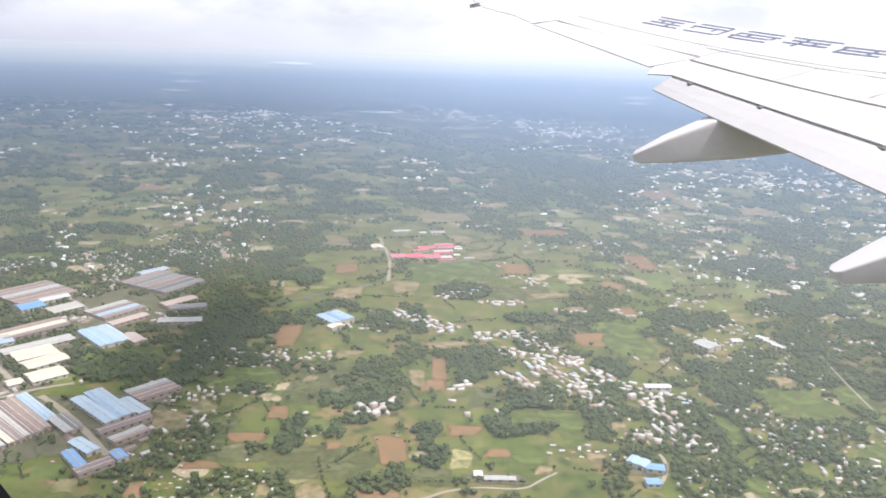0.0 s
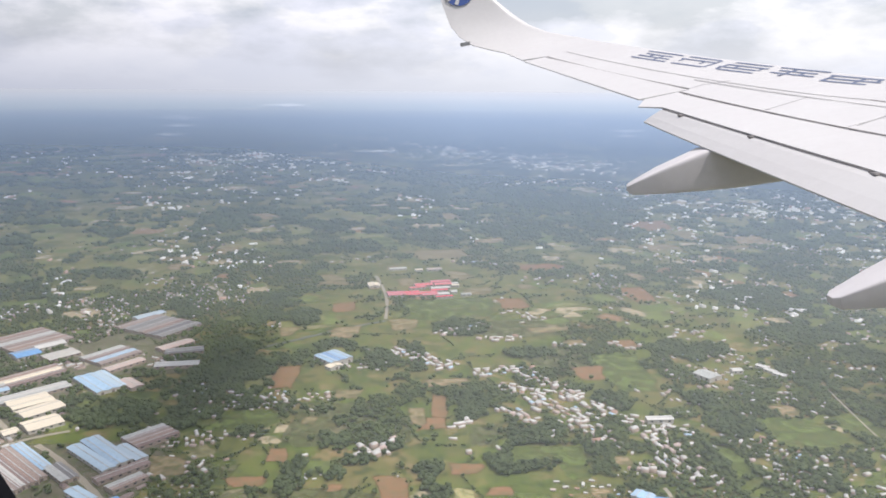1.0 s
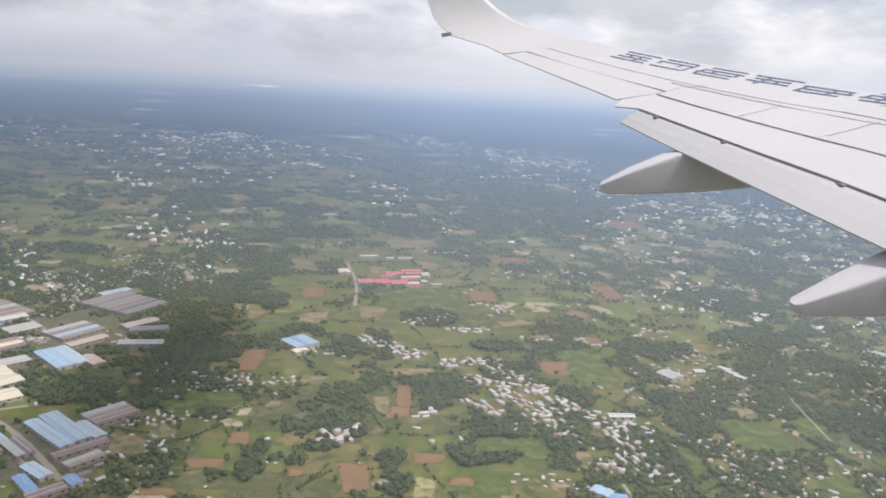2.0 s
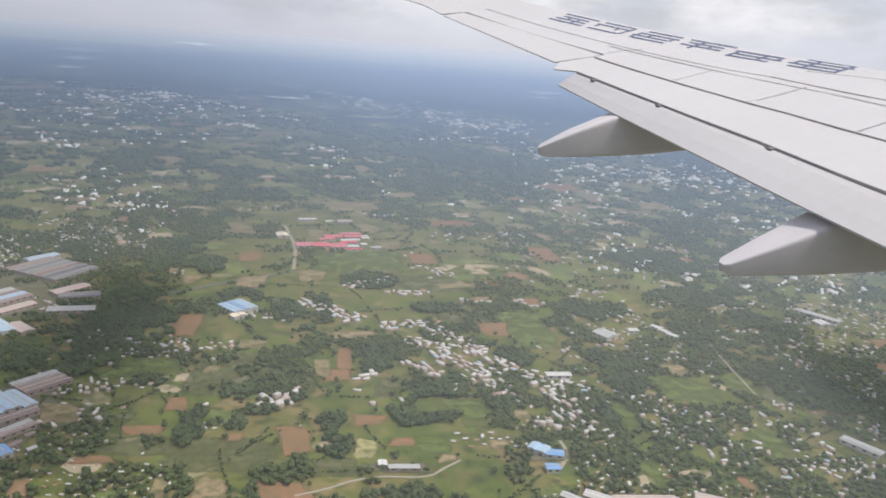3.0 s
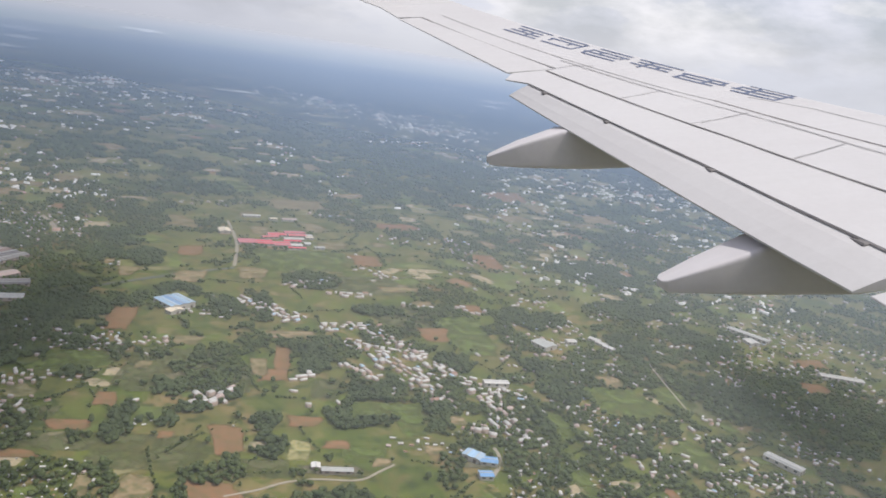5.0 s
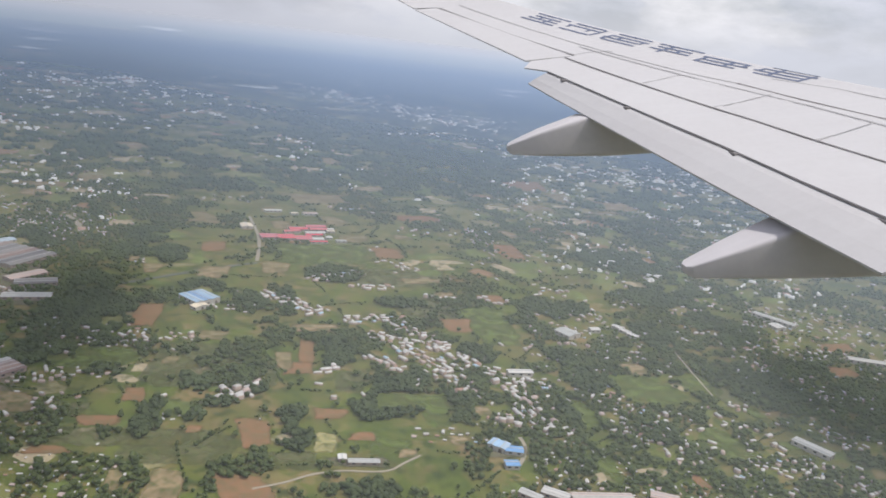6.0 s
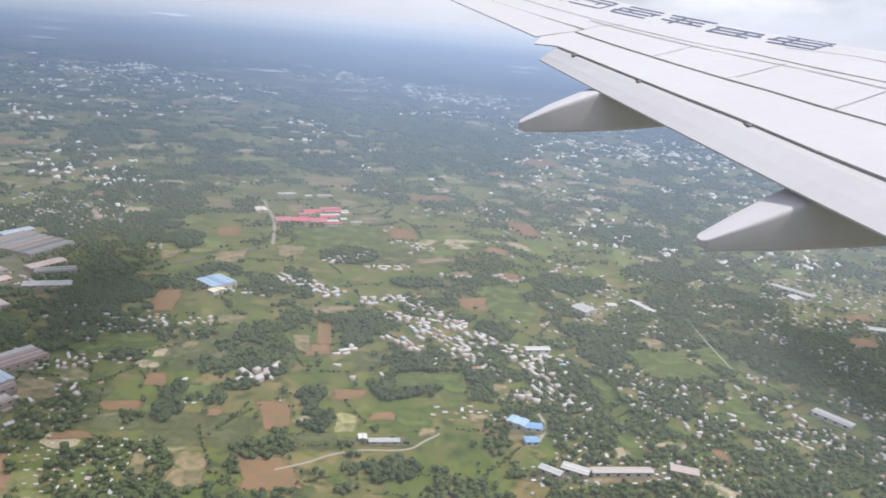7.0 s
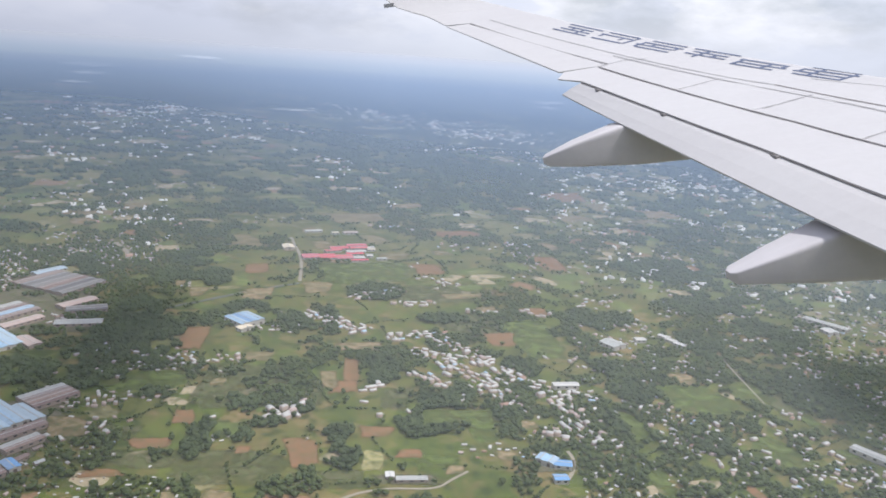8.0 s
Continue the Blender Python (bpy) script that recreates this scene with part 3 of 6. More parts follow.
HINGES = [((-0.95, 12.51), (-0.57, 12.66)), ((-0.36, 11.0), (0.22, 11.21)), ((0.12, 9.82), (0.82, 10.08)), ((0.44, 8.45), (1.18, 8.78)), ((0.8, 7.0), (1.7, 7.5))]
for inner, outer in zip(HINGES[1:], HINGES):
    part("spoiler", spoiler_panel(inner, outer), PAINT_M, wing, "white spoiler panel flush with the wing")
part("slat_seam", skin_strip([(1.15, 10.7), (1.62, 10.05), (2.35, 8.3), (3.0, 6.6)], 0.02), SEAM2_M, wing)


def control(points, thick):
    """A control surface of four upper corners (front in, front out, tail out, tail in): blunt in front, thin behind."""
    bm = bmesh.new()
    fi, fo, to, ti = [Vector(p) for p in points]
    top = [bm.verts.new(p) for p in (fi, fo, to, ti)]
    low = [bm.verts.new(p - Vector((0, 0, t))) for p, t in ((fi, thick), (fo, thick * 0.8), (to, 0.015), (ti, 0.02))]
    bm.faces.new(top)
    bm.faces.new(low[::-1])
    for i in range(4):
        j = (i + 1) % 4
        bm.faces.new((top[i], low[i], low[j], top[j]))
    bmesh.ops.bevel(bm, geom=[e for e in bm.edges], offset=0.006, segments=1, affect="EDGES")
    return bm


part("aileron", control([(hinge_x(12.6) - 0.012, 12.60, wing_z(12.6) - 0.004), (hinge_x(15.97) - 0.012, 15.97, wing_z(15.97) - 0.004), (-2.735, 16.0, wing_z(16.0) - 0.012), (-1.50, 12.60, wing_z(12.6) - 0.012)], 0.10), PAINT_M, wing)
part("aileron_tab", skin_strip([(-1.62, 13.05), (-2.28, 14.75)], 0.012, 0.002, -0.002), SEAM2_M, wing)
def flap_top(y, k):
    """A point of the flap's upper skin: k from its front (0) to its tail (1)."""
    tail = -1.61 + (11.98 - y) / 5.96 * 1.055 + 0.10 * math.sin(math.pi * (11.98 - y) / 5.96)
    front = gap_x(y) + 0.06
    return Vector((front + (tail - front) * k, y, wing_z(y) - 0.004 - 0.134 * k ** 1.35))


def flap_surface(ys):
    """A flap of sections along the span: blunt nose under the wing, thin tail."""
    secs = []
    for y in ys:
        a, b = flap_top(y, 0), flap_top(y, 1)
        secs.append([a + Vector((0, 0, -0.004)), flap_top(y, 0.3), flap_top(y, 0.7), b, b - Vector((0, 0, 0.016)), flap_top(y, 0.5) - Vector((0, 0, 0.09)), a - Vector((0, 0, 0.13))])
    return loft(secs)


def slot_strip(ys, width):
    """The dark slot on the flap, just behind the wing's edge."""
    bm = bmesh.new()
    rows = []
    for y in ys:
        a, b = flap_top(y, 0), flap_top(y, 1)
        row = []
        for x in (gap_x(y) + 0.03, gap_x(y) - width):
            k = (x - a.x) / (b.x - a.x)
            row.append(bm.verts.new(flap_top(y, k) + Vector((0, 0, 0.006))))
        rows.append(row)
    for a, b in zip(rows, rows[1:]):
        bm.faces.new((a[0], a[1], b[1], b[0]))
    return bm


span = [6.02, 6.6, 7.2, 7.9, 8.6, 9.3, 10.0, 10.7, 11.4, 11.96]
flap = part("outboard_flap", flap_surface(span), PAINT_M, wing, "white flap slightly lowered behind a dark slot")
part("slot", slot_strip(span, 0.016), SEAM_M, flap, "dark slot in front of the flap")
part("inboard_flap", control([(gap_x(1.9) + 0.15, 1.9, wing_z(1.9) - 0.04), (gap_x(5.92) + 0.15, 5.92, wing_z(5.92) - 0.04), (-0.50, 5.92, wing_z(5.92) - 0.13), (-0.50, 1.9, wing_z(1.9) - 0.14)], 0.12), PAINT_M, wing)
for y, half in ((11.56, 0.065), (10.22, 0.075), (8.44, 0.10), (6.57, 0.11)):
    bm = box_bm(gap_x(y) - 0.055, gap_x(y) + 0.02, y - half, y + half, wing_z(y) - 0.09, wing_z(y) - 0.012)
    bmesh.ops.bevel(bm, geom=list(bm.edges), offset=0.012, segments=1, affect="EDGES")
    part("flap_bracket", bm, SEAM_M, wing, "dark flap bracket")


def fairing(y0, rows):
    """A canoe-shaped flap track fairing: rows of x, half width, lower and upper height."""
    secs = []
    for x, hw, zb, zt in rows:
        h, s = zt - zb, []
        for a in range(0, 360, 10):
            c, n = math.cos(radians(a)), math.sin(radians(a))
            e = 0.2
            s.append(Vector((x, y0 + hw * math.copysign(abs(c) ** e, c), (zb + zt) / 2 + h / 2 * math.copysign(abs(n) ** e, n))))
        secs.append(s)
    return loft(secs)


part("flap_track_fairing", fairing(10.58, [(-2.19, 0.04, 0.45, 0.52), (-2.15, 0.09, 0.415, 0.545), (-1.8, 0.16, 0.37, 0.665), (-1.30, 0.21, 0.325, 0.79), (-1.0, 0.22, 0.30, 0.78), (-0.42, 0.20, 0.275, 0.76), (0.3, 0.19, 0.32, 0.72), (0.9, 0.08, 0.50, 0.70)]), FAIR_M, wing, "grey-white canoe-shaped fairing under the flap", smooth=True)
part("flap_track_fairing", fairing(7.20, [(-1.42, 0.045, -0.07, -0.01), (-1.38, 0.10, -0.10, 0.005), (-1.05, 0.17, -0.125, 0.115), (-0.70, 0.22, -0.155, 0.225), (-0.52, 0.235, -0.17, 0.285), (-0.3, 0.24, -0.19, 0.27), (0.2, 0.24, -0.235, 0.22), (1.2, 0.20, -0.18, 0.15), (1.9, 0.09, 0.0, 0.15)]), FAIR_M, wing, "grey-white canoe-shaped fairing under the flap", smooth=True)

# lettering on the upper skin, drawn as plain bars along (u) and across (v) each square
ROWS, POSTS = (0.04, 0.34, 0.64, 0.94), (0.12, 0.37, 0.63, 0.88)
for i in range(6):
    k = i / 5.0
    d = Vector((2.06, -3.78)).normalized()             # along the words
    n = Vector((0.93, 0.36)).normalized()              # up the letters, towards the nose
    o = Vector((-1.0 + 2.08 * k, 14.98 - 3.82 * k)) - n * 0.075
    bars = [(0.04 + 0.05 * ((i + j) % 3), v, 0.97 - 0.06 * ((2 * i + j) % 3), v) for j, v in enumerate(ROWS) if (i * 5 + j * 3) % 7 != 1]
    bars += [(u, 0.04 + 0.3 * ((i + j) % 2), u, 0.64 + 0.3 * ((i * j) % 2)) for j, u in enumerate(POSTS) if (i + 2 * j) % 3 != 0]
    for u0, v0, u1, v1 in bars:
        p, q = o + d * (u0 * 0.83) + n * (v0 * 0.40), o + d * (u1 * 0.83) + n * (v1 * 0.40)
        part("lettering_bar", skin_strip([(p.x, p.y), (q.x, q.y)], 0.05, 0.005), LETTER_M, wing, "blue-grey lettering bar")


# ---- fields, roads and water ----
# x, y, width, depth and turn in degrees of patches of the plain
SOIL = [(-253, 1042, 34, 95, 9), (-206, 801, 23, 37, 5), (-226, 741, 45, 22, 5), (-71, 729, 33, 61, 4), (-67, 622, 54, 53, 2), (-127, 619, 14, 44, 2), (40, 732, 26, 19, 4), (-31, 948, 21, 82, 7), (-36, 894, 30, 38, 6), (92, 1453, 57, 74, 14), (-226, 1411, 44, 65, 15), (4, 778, 39, 24, 5), (563, 2366, 150, 140, 22), (348, 1538, 54, 119, 14), (183, 1080, 48, 53, 8), (174, 1772, 107, 72, 17), (804, 1088, 59, 44, 7), (744, 986, 48, 42, 6), (382, 671, 14, 24, 2), (-131, 731, 15, 16, 4), (263, 1215, 35, 46, 10), (-253, 680, 38, 16, 4)]
TAN = [(-153, 983, 35, 34, 8), (-189, 895, 18, 25, 7), (-57, 916, 21, 56, 7), (-181, 634, 15, 37, 3), (-137, 625, 31, 58, 3), (-297, 1254, 30, 49, 13), (-335, 1296, 23, 36, 14), (-189, 1569, 27, 51, 17), (-107, 1305, 46, 70, 12), (-199, 1254, 51, 61, 12), (-22, 1032, 74, 30, 8), (-63, 1900, 143, 121, 20), (414, 951, 32, 42, 6), (177, 804, 18, 23, 4), (140, 732, 21, 21, 4), (84, 700, 18, 18, 3), (-50, 2509, 70, 137, 28), (-278, 1618, 51, 118, 18), (-164, 1741, 34, 40, 19), (-16, 1682, 51, 80, 17), (379, 1683, 36, 79, 15), (262, 630, 76, 32, 2), (-292, 1591, 33, 33, 18), (-123, 1613, 41, 64, 17), (27, 1544, 59, 55, 15), (143, 1285, 71, 30, 11), (180, 1216, 39, 30, 10), (635, 2222, 82, 107, 20), (784, 2148, 122, 113, 19), (505, 2027, 107, 73, 19), (-644, 2466, 75, 132, 32), (-599, 1914, 61, 82, 24), (-655, 1728, 53, 57, 22), (-320, 770, 43, 47, 6)]
TAN_FAR = [(719, 2036, 96, 41, 18), (-670, 1812, 123, 50, 22), (128, 1584, 38, 37, 15), (66, 2090, 99, 60, 22)]
GREEN = [(452, 756, 39, 79, 3), (486, 911, 48, 55, 5), (408, 887, 91, 88, 5), (302, 806, 21, 77, 4), (-265, 898, 80, 61, 7), (528, 748, 29, 42, 3), (530, 824, 20, 57, 4), (234, 1093, 72, 159, 8), (-26, 1416, 180, 132, 14), (64, 714, 46, 30, 3), (291, 681, 22, 58, 3), (98, 819, 99, 44, 5), (121, 792, 32, 70, 4), (-215, 2053, 60, 155, 23), (53, 2105, 42, 288, 22), (-492, 1271, 67, 101, 8)]
STRAW = [(1, 716, 22, 43, 4)]
WOOD = [(67, 794, 95, 58, 5), (75, 851, 64, 62, 5), (-34, 772, 39, 49, 5), (-29, 718, 45, 59, 4), (-179, 751, 49, 83, 5), (-137, 758, 36, 35, 5), (-123, 1124, 57, 96, 10), (-73, 1154, 36, 133, 10), (9, 948, 51, 116, 7), (357, 1186, 137, 108, 9), (-2, 1288, 107, 114, 12), (43, 628, 79, 50, 2), (-114, 792, 50, 30, 5), (-93, 829, 68, 41, 6), (-151, 843, 43, 53, 6), (111, 1161, 91, 68, 10), (107, 890, 43, 68, 6), (148, 829, 54, 33, 5), (190, 971, 48, 81, 7), (316, 986, 42, 86, 7), (284, 819, 32, 78, 4), (490, 1084, 97, 135, 7), (382, 763, 62, 58, 3), (592, 927, 88, 155, 5), (336, 904, 63, 94, 5)]
WOOD_FAR = [(-509, 1340, 80, 267, 15), (-434, 1133, 65, 130, 11), (-354, 1123, 82, 230, 11), (-282, 917, 72, 97, 7), (-346, 905, 60, 104, 7), (-258, 860, 56, 44, 6), (-330, 980, 151, 80, 9), (-352, 1452, 97, 121, 16), (-316, 1971, 277, 215, 23), (-73, 2135, 229, 294, 23), (197, 2229, 295, 563, 23), (398, 2289, 139, 451, 22), (-434, 2263, 301, 280, 28), (-286, 1334, 73, 138, 14), (704, 1822, 338, 279, 15), (598, 1519, 220, 248, 12), (588, 1293, 200, 188, 10), (625, 1152, 128, 158, 8), (345, 2826, 404, 823, 28), (-349, 1327, 71, 120, 14), (-208, 1189, 75, 61, 11)]
HOUSES_WEST = [(-817, 1338, 64, 68, 8), (-692, 1415, 130, 77, 9), (-580, 1482, 132, 68, 9), (-635, 1340, 84, 77, 8), (-503, 1450, 108, 107, 9), (-649, 912, 63, 122, 6), (-553, 750, 59, 57, 6), (-307, 951, 52, 77, 7), (-288, 720, 57, 83, 6), (-256, 938, 73, 75, 7)]
WOOD_WEST = [(-1071, 1587, 190, 198, 11), (-914, 1487, 180, 124, 11), (-795, 1439, 124, 71, 10), (-779, 1645, 177, 101, 11), (-435, 904, 108, 101, 6), (-495, 929, 36, 118, 6), (-716, 1008, 46, 98, 7), (-828, 1233, 91, 88, 8), (-359, 1051, 113, 93, 7), (-910, 1687, 37, 401, 10), (-490, 678, 32, 59, 5), (-298, 1035, 127, 135, 7)]
rng = np.random.default_rng(7)
taken = []                    # x, y, half width, half depth, turn: kept free of trees


def inside(px, py, rects, grow=0.0):
    """Which of the points lie in any of the turned rectangles."""
    hit = np.zeros(len(px), dtype=bool)
    for x, y, hw, hd, a in rects:
        c, s = math.cos(radians(a)), math.sin(radians(a))
        u, v = (px - x) * c + (py - y) * s, -(px - x) * s + (py - y) * c
        hit |= (np.abs(u) < hw + grow) & (np.abs(v) < hd + grow)
    return hit


def field(x, y, w, d, turn, mat, label, height):
    """A patch of ground with uneven edges, a little proud of the meadow."""
    bm = bmesh.new()
    px, py, pz, s = [float(v) for v in land(x, y)]
    rim, n = [], 64
    ph = [rng.uniform(0, 6.28) for _ in range(3)]
    lean, narrow = rng.uniform(-0.35, 0.35), rng.uniform(-0.4, 0.4)
    for i in range(n):
        a = 2 * math.pi * i / n
        c, q = math.cos(a), math.sin(a)
        k = 1 + 0.07 * math.sin(2 * a + ph[0]) + 0.08 * math.sin(3 * a + ph[1]) + 0.04 * math.sin(7 * a + ph[2]) + rng.uniform(-0.03, 0.03)
        u, v = w / 2 * k * math.copysign(abs(c) ** 0.34, c), d / 2 * k * math.copysign(abs(q) ** 0.34, q)
        rim.append((u * (1 + narrow * v / d) + lean * v * w / d, v))
    inset = min(0.35, 9.0 / min(w, d))
    edge = bm.verts.layers.float.new("edge")
    mid = [bm.verts.new((u * s * (1 - inset), v * s * (1 - inset), height)) for u, v in rim]
    for p in mid:
        p[edge] = 1.0
    top = [bm.verts.new((u * s * (1 + inset * 0.5), v * s * (1 + inset * 0.5), height)) for u, v in rim]
    bm.faces.new(mid)
    for i in range(n):
        j = (i + 1) % n
        bm.faces.new((mid[i], top[i], top[j], mid[j]))
    ob = new("field", to_mesh("field", bm, mat))
    ob.matrix_world = pose(px, py, pz, 0, 0, turn)
    taken.append((x, y, w / 2 * 0.9, d / 2 * 0.9, turn))
    return tagged(ob, label, "field", "fields of the plain")


FALLOW = [(-289, 757, 57, 47, 5), (-255, 764, 24, 29, 5), (-134, 683, 111, 36, 3), (-39, 679, 76, 34, 3), (27, 865, 34, 64, 6), (110, 1303, 204, 101, 11), (163, 1149, 129, 108, 9), (523, 930, 60, 172, 5), (-95, 868, 64, 95, 6), (-158, 894, 103, 134, 7), (-182, 712, 175, 39, 4)]
for k, r in enumerate(FALLOW):
    field(*r, FALLOW_M, "dull brown-green fallow grass", 0.10 + 0.012 * k)
    taken.pop()
for k, r in enumerate(GREEN):
    field(*r, GREEN_M, "bright green field of young crops", 0.24 + 0.012 * k)
for k, r in enumerate(TAN + TAN_FAR):
    field(*r, TAN_M, "pale tan patch of dry bare earth", 0.62 + 0.012 * k)
for k, r in enumerate(SOIL):
    field(*r, SOIL_M, "orange-red ploughed field", 0.40 + 0.012 * k)
for r in STRAW:
    field(*r, STRAW_M, "straw-yellow stubble field", 0.40)


def strip(name, points, width, mat, label, category, height=0.5):
    """A road or stream bed along points of the plain."""
    bm = bmesh.new()
    pts = [Vector(p) for p in points]
    fine = []
    for i in range(len(pts) - 1):
        a, b, c, d = pts[max(0, i - 1)], pts[i], pts[i + 1], pts[min(len(pts) - 1, i + 2)]
        for k in range(8):
            t = k / 8
            fine.append(0.5 * (2 * b + (c - a) * t + (2 * a - 5 * b + 4 * c - d) * t * t + (3 * b - a - 3 * c + d) * t ** 3))
    fine.append(pts[-1])
    rows = []
    for i, p in enumerate(fine):
        t = (fine[min(len(fine) - 1, i + 1)] - fine[max(0, i - 1)]).normalized()
        n = Vector((-t.y, t.x)) * width / 2 * (1 + 0.15 * math.sin(i * 1.7))
        row = []
        for q, h in ((p - n * 1.1, -0.4), (p - n, height), (p + n, height), (p + n * 1.1, -0.4)):
            x, y, z, s = [float(v) for v in land(q.x, q.y)]
            row.append(bm.verts.new((x, y, z + h)))
        rows.append(row)
        taken.append((p.x, p.y, width / 2 + 3, width / 2 + 3, 0))
    for a, b in zip(rows, rows[1:]):
        for i in range(3):
            bm.faces.new((a[i], a[i + 1], b[i + 1], b[i]))
    return tagged(new(name, to_mesh(name, bm, mat)), label, category, kind="structure")


strip("road", [(-195, 1666), (-166, 1549), (-150, 1457), (-140, 1337)], 6, ROAD_M, "pale straight dirt track across the meadow", "road")
strip("road_lane", [(-60, 628), (-32, 641), (-8, 656), (19, 664), (51, 665), (67, 670), (80, 683), (97, 699)], 2.6, ROAD_M, "winding pale country lane", "road")
strip("road_village", [(209, 746), (211, 728), (206, 707), (197, 688)], 4, ROAD_M, "pale lane beside the blue roofs", "road")
strip("road_far", [(-529, 1555), (-490, 1497), (-464, 1432)], 9, ROAD_M, "pale curving road between trees", "road")
strip("road_factory", [(-487, 815), (-443, 781), (-393, 734), (-351, 691)], 7, ROAD_M, "pale works road between the sheds", "road")
strip("road_factory_cross", [(-678, 979), (-623, 925), (-568, 876), (-541, 850)], 7, ROAD_M, "pale works road between the sheds", "road")
strip("road_factory_back", [(-575, 754), (-543, 789), (-518, 817), (-492, 839), (-467, 853)], 5, ROAD_M, "pale works road between the sheds", "road")
strip("road_factory_gate", [(-641, 1172), (-590, 1128), (-554, 1075)], 5, ROAD_M, "pale works road between the sheds", "road")
for k, line in enumerate([[(504, 1051), (498, 966), (493, 875)], [(371, 1729), (438, 1668), (527, 1707)]]):
    strip("road_path_%d" % (k + 1), line, 2.2, ROAD_M, "pale footpath between gardens and fields", "path", 0.45)
strip("water_stream", [(-139, 1327), (-177, 1298), (-225, 1258), (-303, 1184), (-367, 1128)], 9, STREAM_M, "dull green stream along a hedge", "stream", 0.35)
for k, (x, y, w, d, turn) in enumerate([(-479, 738, 152, 148, 6), (-382, 754, 119, 133, 6), (-573, 930, 143, 267, 6), (-656, 1127, 144, 202, 7), (-522, 1173, 168, 268, 8), (260, 627, 150, 26, 2), (37, 681, 60, 20, 3), (190, 715, 45, 25, 4)]):
    field(x, y, w, d, turn, YARD_M, "trodden brown earth yard", 0.22 + 0.05 * k)
    taken.pop()


def lake(way, low, wide, tall):
    """A lake by the way to its middle and the angle below the horizon, with half its extent in both, in degrees."""
    bm = bmesh.new()
    ph = [rng.uniform(0, 6.28) for _ in range(4)]
    rim = []
    for i in range(60):
        a = 2 * math.pi * i / 60
        k = 1 + 0.3 * math.sin(2 * a + ph[0]) + 0.25 * math.sin(3 * a + ph[1]) + 0.2 * math.sin(5 * a + ph[2]) + 0.16 * math.sin(9 * a + ph[3])
        az = radians(way + wide * math.copysign(abs(math.cos(a)) ** 1.5, math.cos(a)))
        d = 400.0 / math.tan(radians(low + tall * k * math.sin(a) * (1.0 - 0.5 * abs(math.cos(a)))))
        px, py, pz, s = [float(q) for q in land(d * math.sin(az), d * math.cos(az))]
        n = (EYE - Vector((px, py, pz))) * 0.012
        rim.append(bm.verts.new(Vector((px, py, pz)) + n + Vector((0, 0, 1.0))))
    bm.faces.new(rim)
    bmesh.ops.triangulate(bm, faces=bm.faces[:])
    tagged(new("water_lake", to_mesh("water_lake", bm, LAKE_M)), "pale far lake with painted sky reflection", "lake", kind="structure")


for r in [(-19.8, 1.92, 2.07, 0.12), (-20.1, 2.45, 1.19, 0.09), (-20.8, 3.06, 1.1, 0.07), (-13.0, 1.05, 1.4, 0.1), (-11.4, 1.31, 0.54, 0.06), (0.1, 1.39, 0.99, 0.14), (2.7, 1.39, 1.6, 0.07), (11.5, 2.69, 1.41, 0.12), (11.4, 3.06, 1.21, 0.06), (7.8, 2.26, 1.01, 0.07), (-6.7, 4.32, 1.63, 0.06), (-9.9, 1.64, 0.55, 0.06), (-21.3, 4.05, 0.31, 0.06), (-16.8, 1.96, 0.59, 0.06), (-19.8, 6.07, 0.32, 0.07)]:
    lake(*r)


# small parcels of crops, fallow and bare earth all over the plain
kept = []                     # parcels stay free of trees


def parcels(name, count, d0, d1, size, label, seed, cut):
    vs, fs, n = [], [], 0
    for _ in range(count * 12):
        if n >= count:
            break
        az, dist = radians(rng.uniform(-38, 36)), math.exp(rng.uniform(math.log(d0), math.log(d1)))
        x, y = dist * math.sin(az), dist * math.cos(az)
        if math.sin(x / 210.0 + seed) * math.sin(y / 260.0 + 2 * seed) + rng.normal(0, 0.35) < cut:
            continue
        grow = 1.0 + max(0.0, dist - 1600.0) / 1600.0
        w, d, turn = rng.uniform(*size) * grow, rng.uniform(*size) * grow, rng.choice([10, 100, 35, 60]) + rng.uniform(-12, 12)
        if inside(np.array([x]), np.array([y]), taken)[0]:
            continue
        c, s0, o = math.cos(radians(turn)), math.sin(radians(turn)), len(vs)
        for i in range(16):
            a = 2 * math.pi * i / 16
            ca, sa, k = math.cos(a), math.sin(a), rng.uniform(0.72, 1.18)
            u, v = w / 2 * k * math.copysign(abs(ca) ** 0.5, ca), d / 2 * k * math.copysign(abs(sa) ** 0.5, sa)
            px, py, pz, s = [float(q) for q in land(x + u * c - v * s0, y + u * s0 + v * c)]
            near = Vector((px, py, pz)).lerp(EYE, 0.0 if dist < 2800 else 0.004)
            vs.append((near.x, near.y, near.z + 0.05 + 0.0004 * n))
        vs.append(tuple(sum(np.array(vs[o:o + 16])) / 16))
        fs += [(o + i, o + (i + 1) % 16, o + 16) for i in range(16)]
        kept.append((x, y, w * 0.42, d * 0.42, turn))
        n += 1
    tagged(new(name, mesh_np(name, vs, fs, PARCEL_M)), label, "fields", kind="stuff")


parcels("meadow_parcels", 120, 560, 1500, (9, 36), "small parcels of crops and fallow between hedges", 0.7, -0.1)
parcels("far_parcels", 480, 1300, 5200, (18, 66), "patchwork of pale fields far across the plain", 2.1, 0.0)
parcels("farthest_parcels", 170, 4600, 12000, (28, 80), "pale strips of far fields under the haze", 3.3, -0.2)


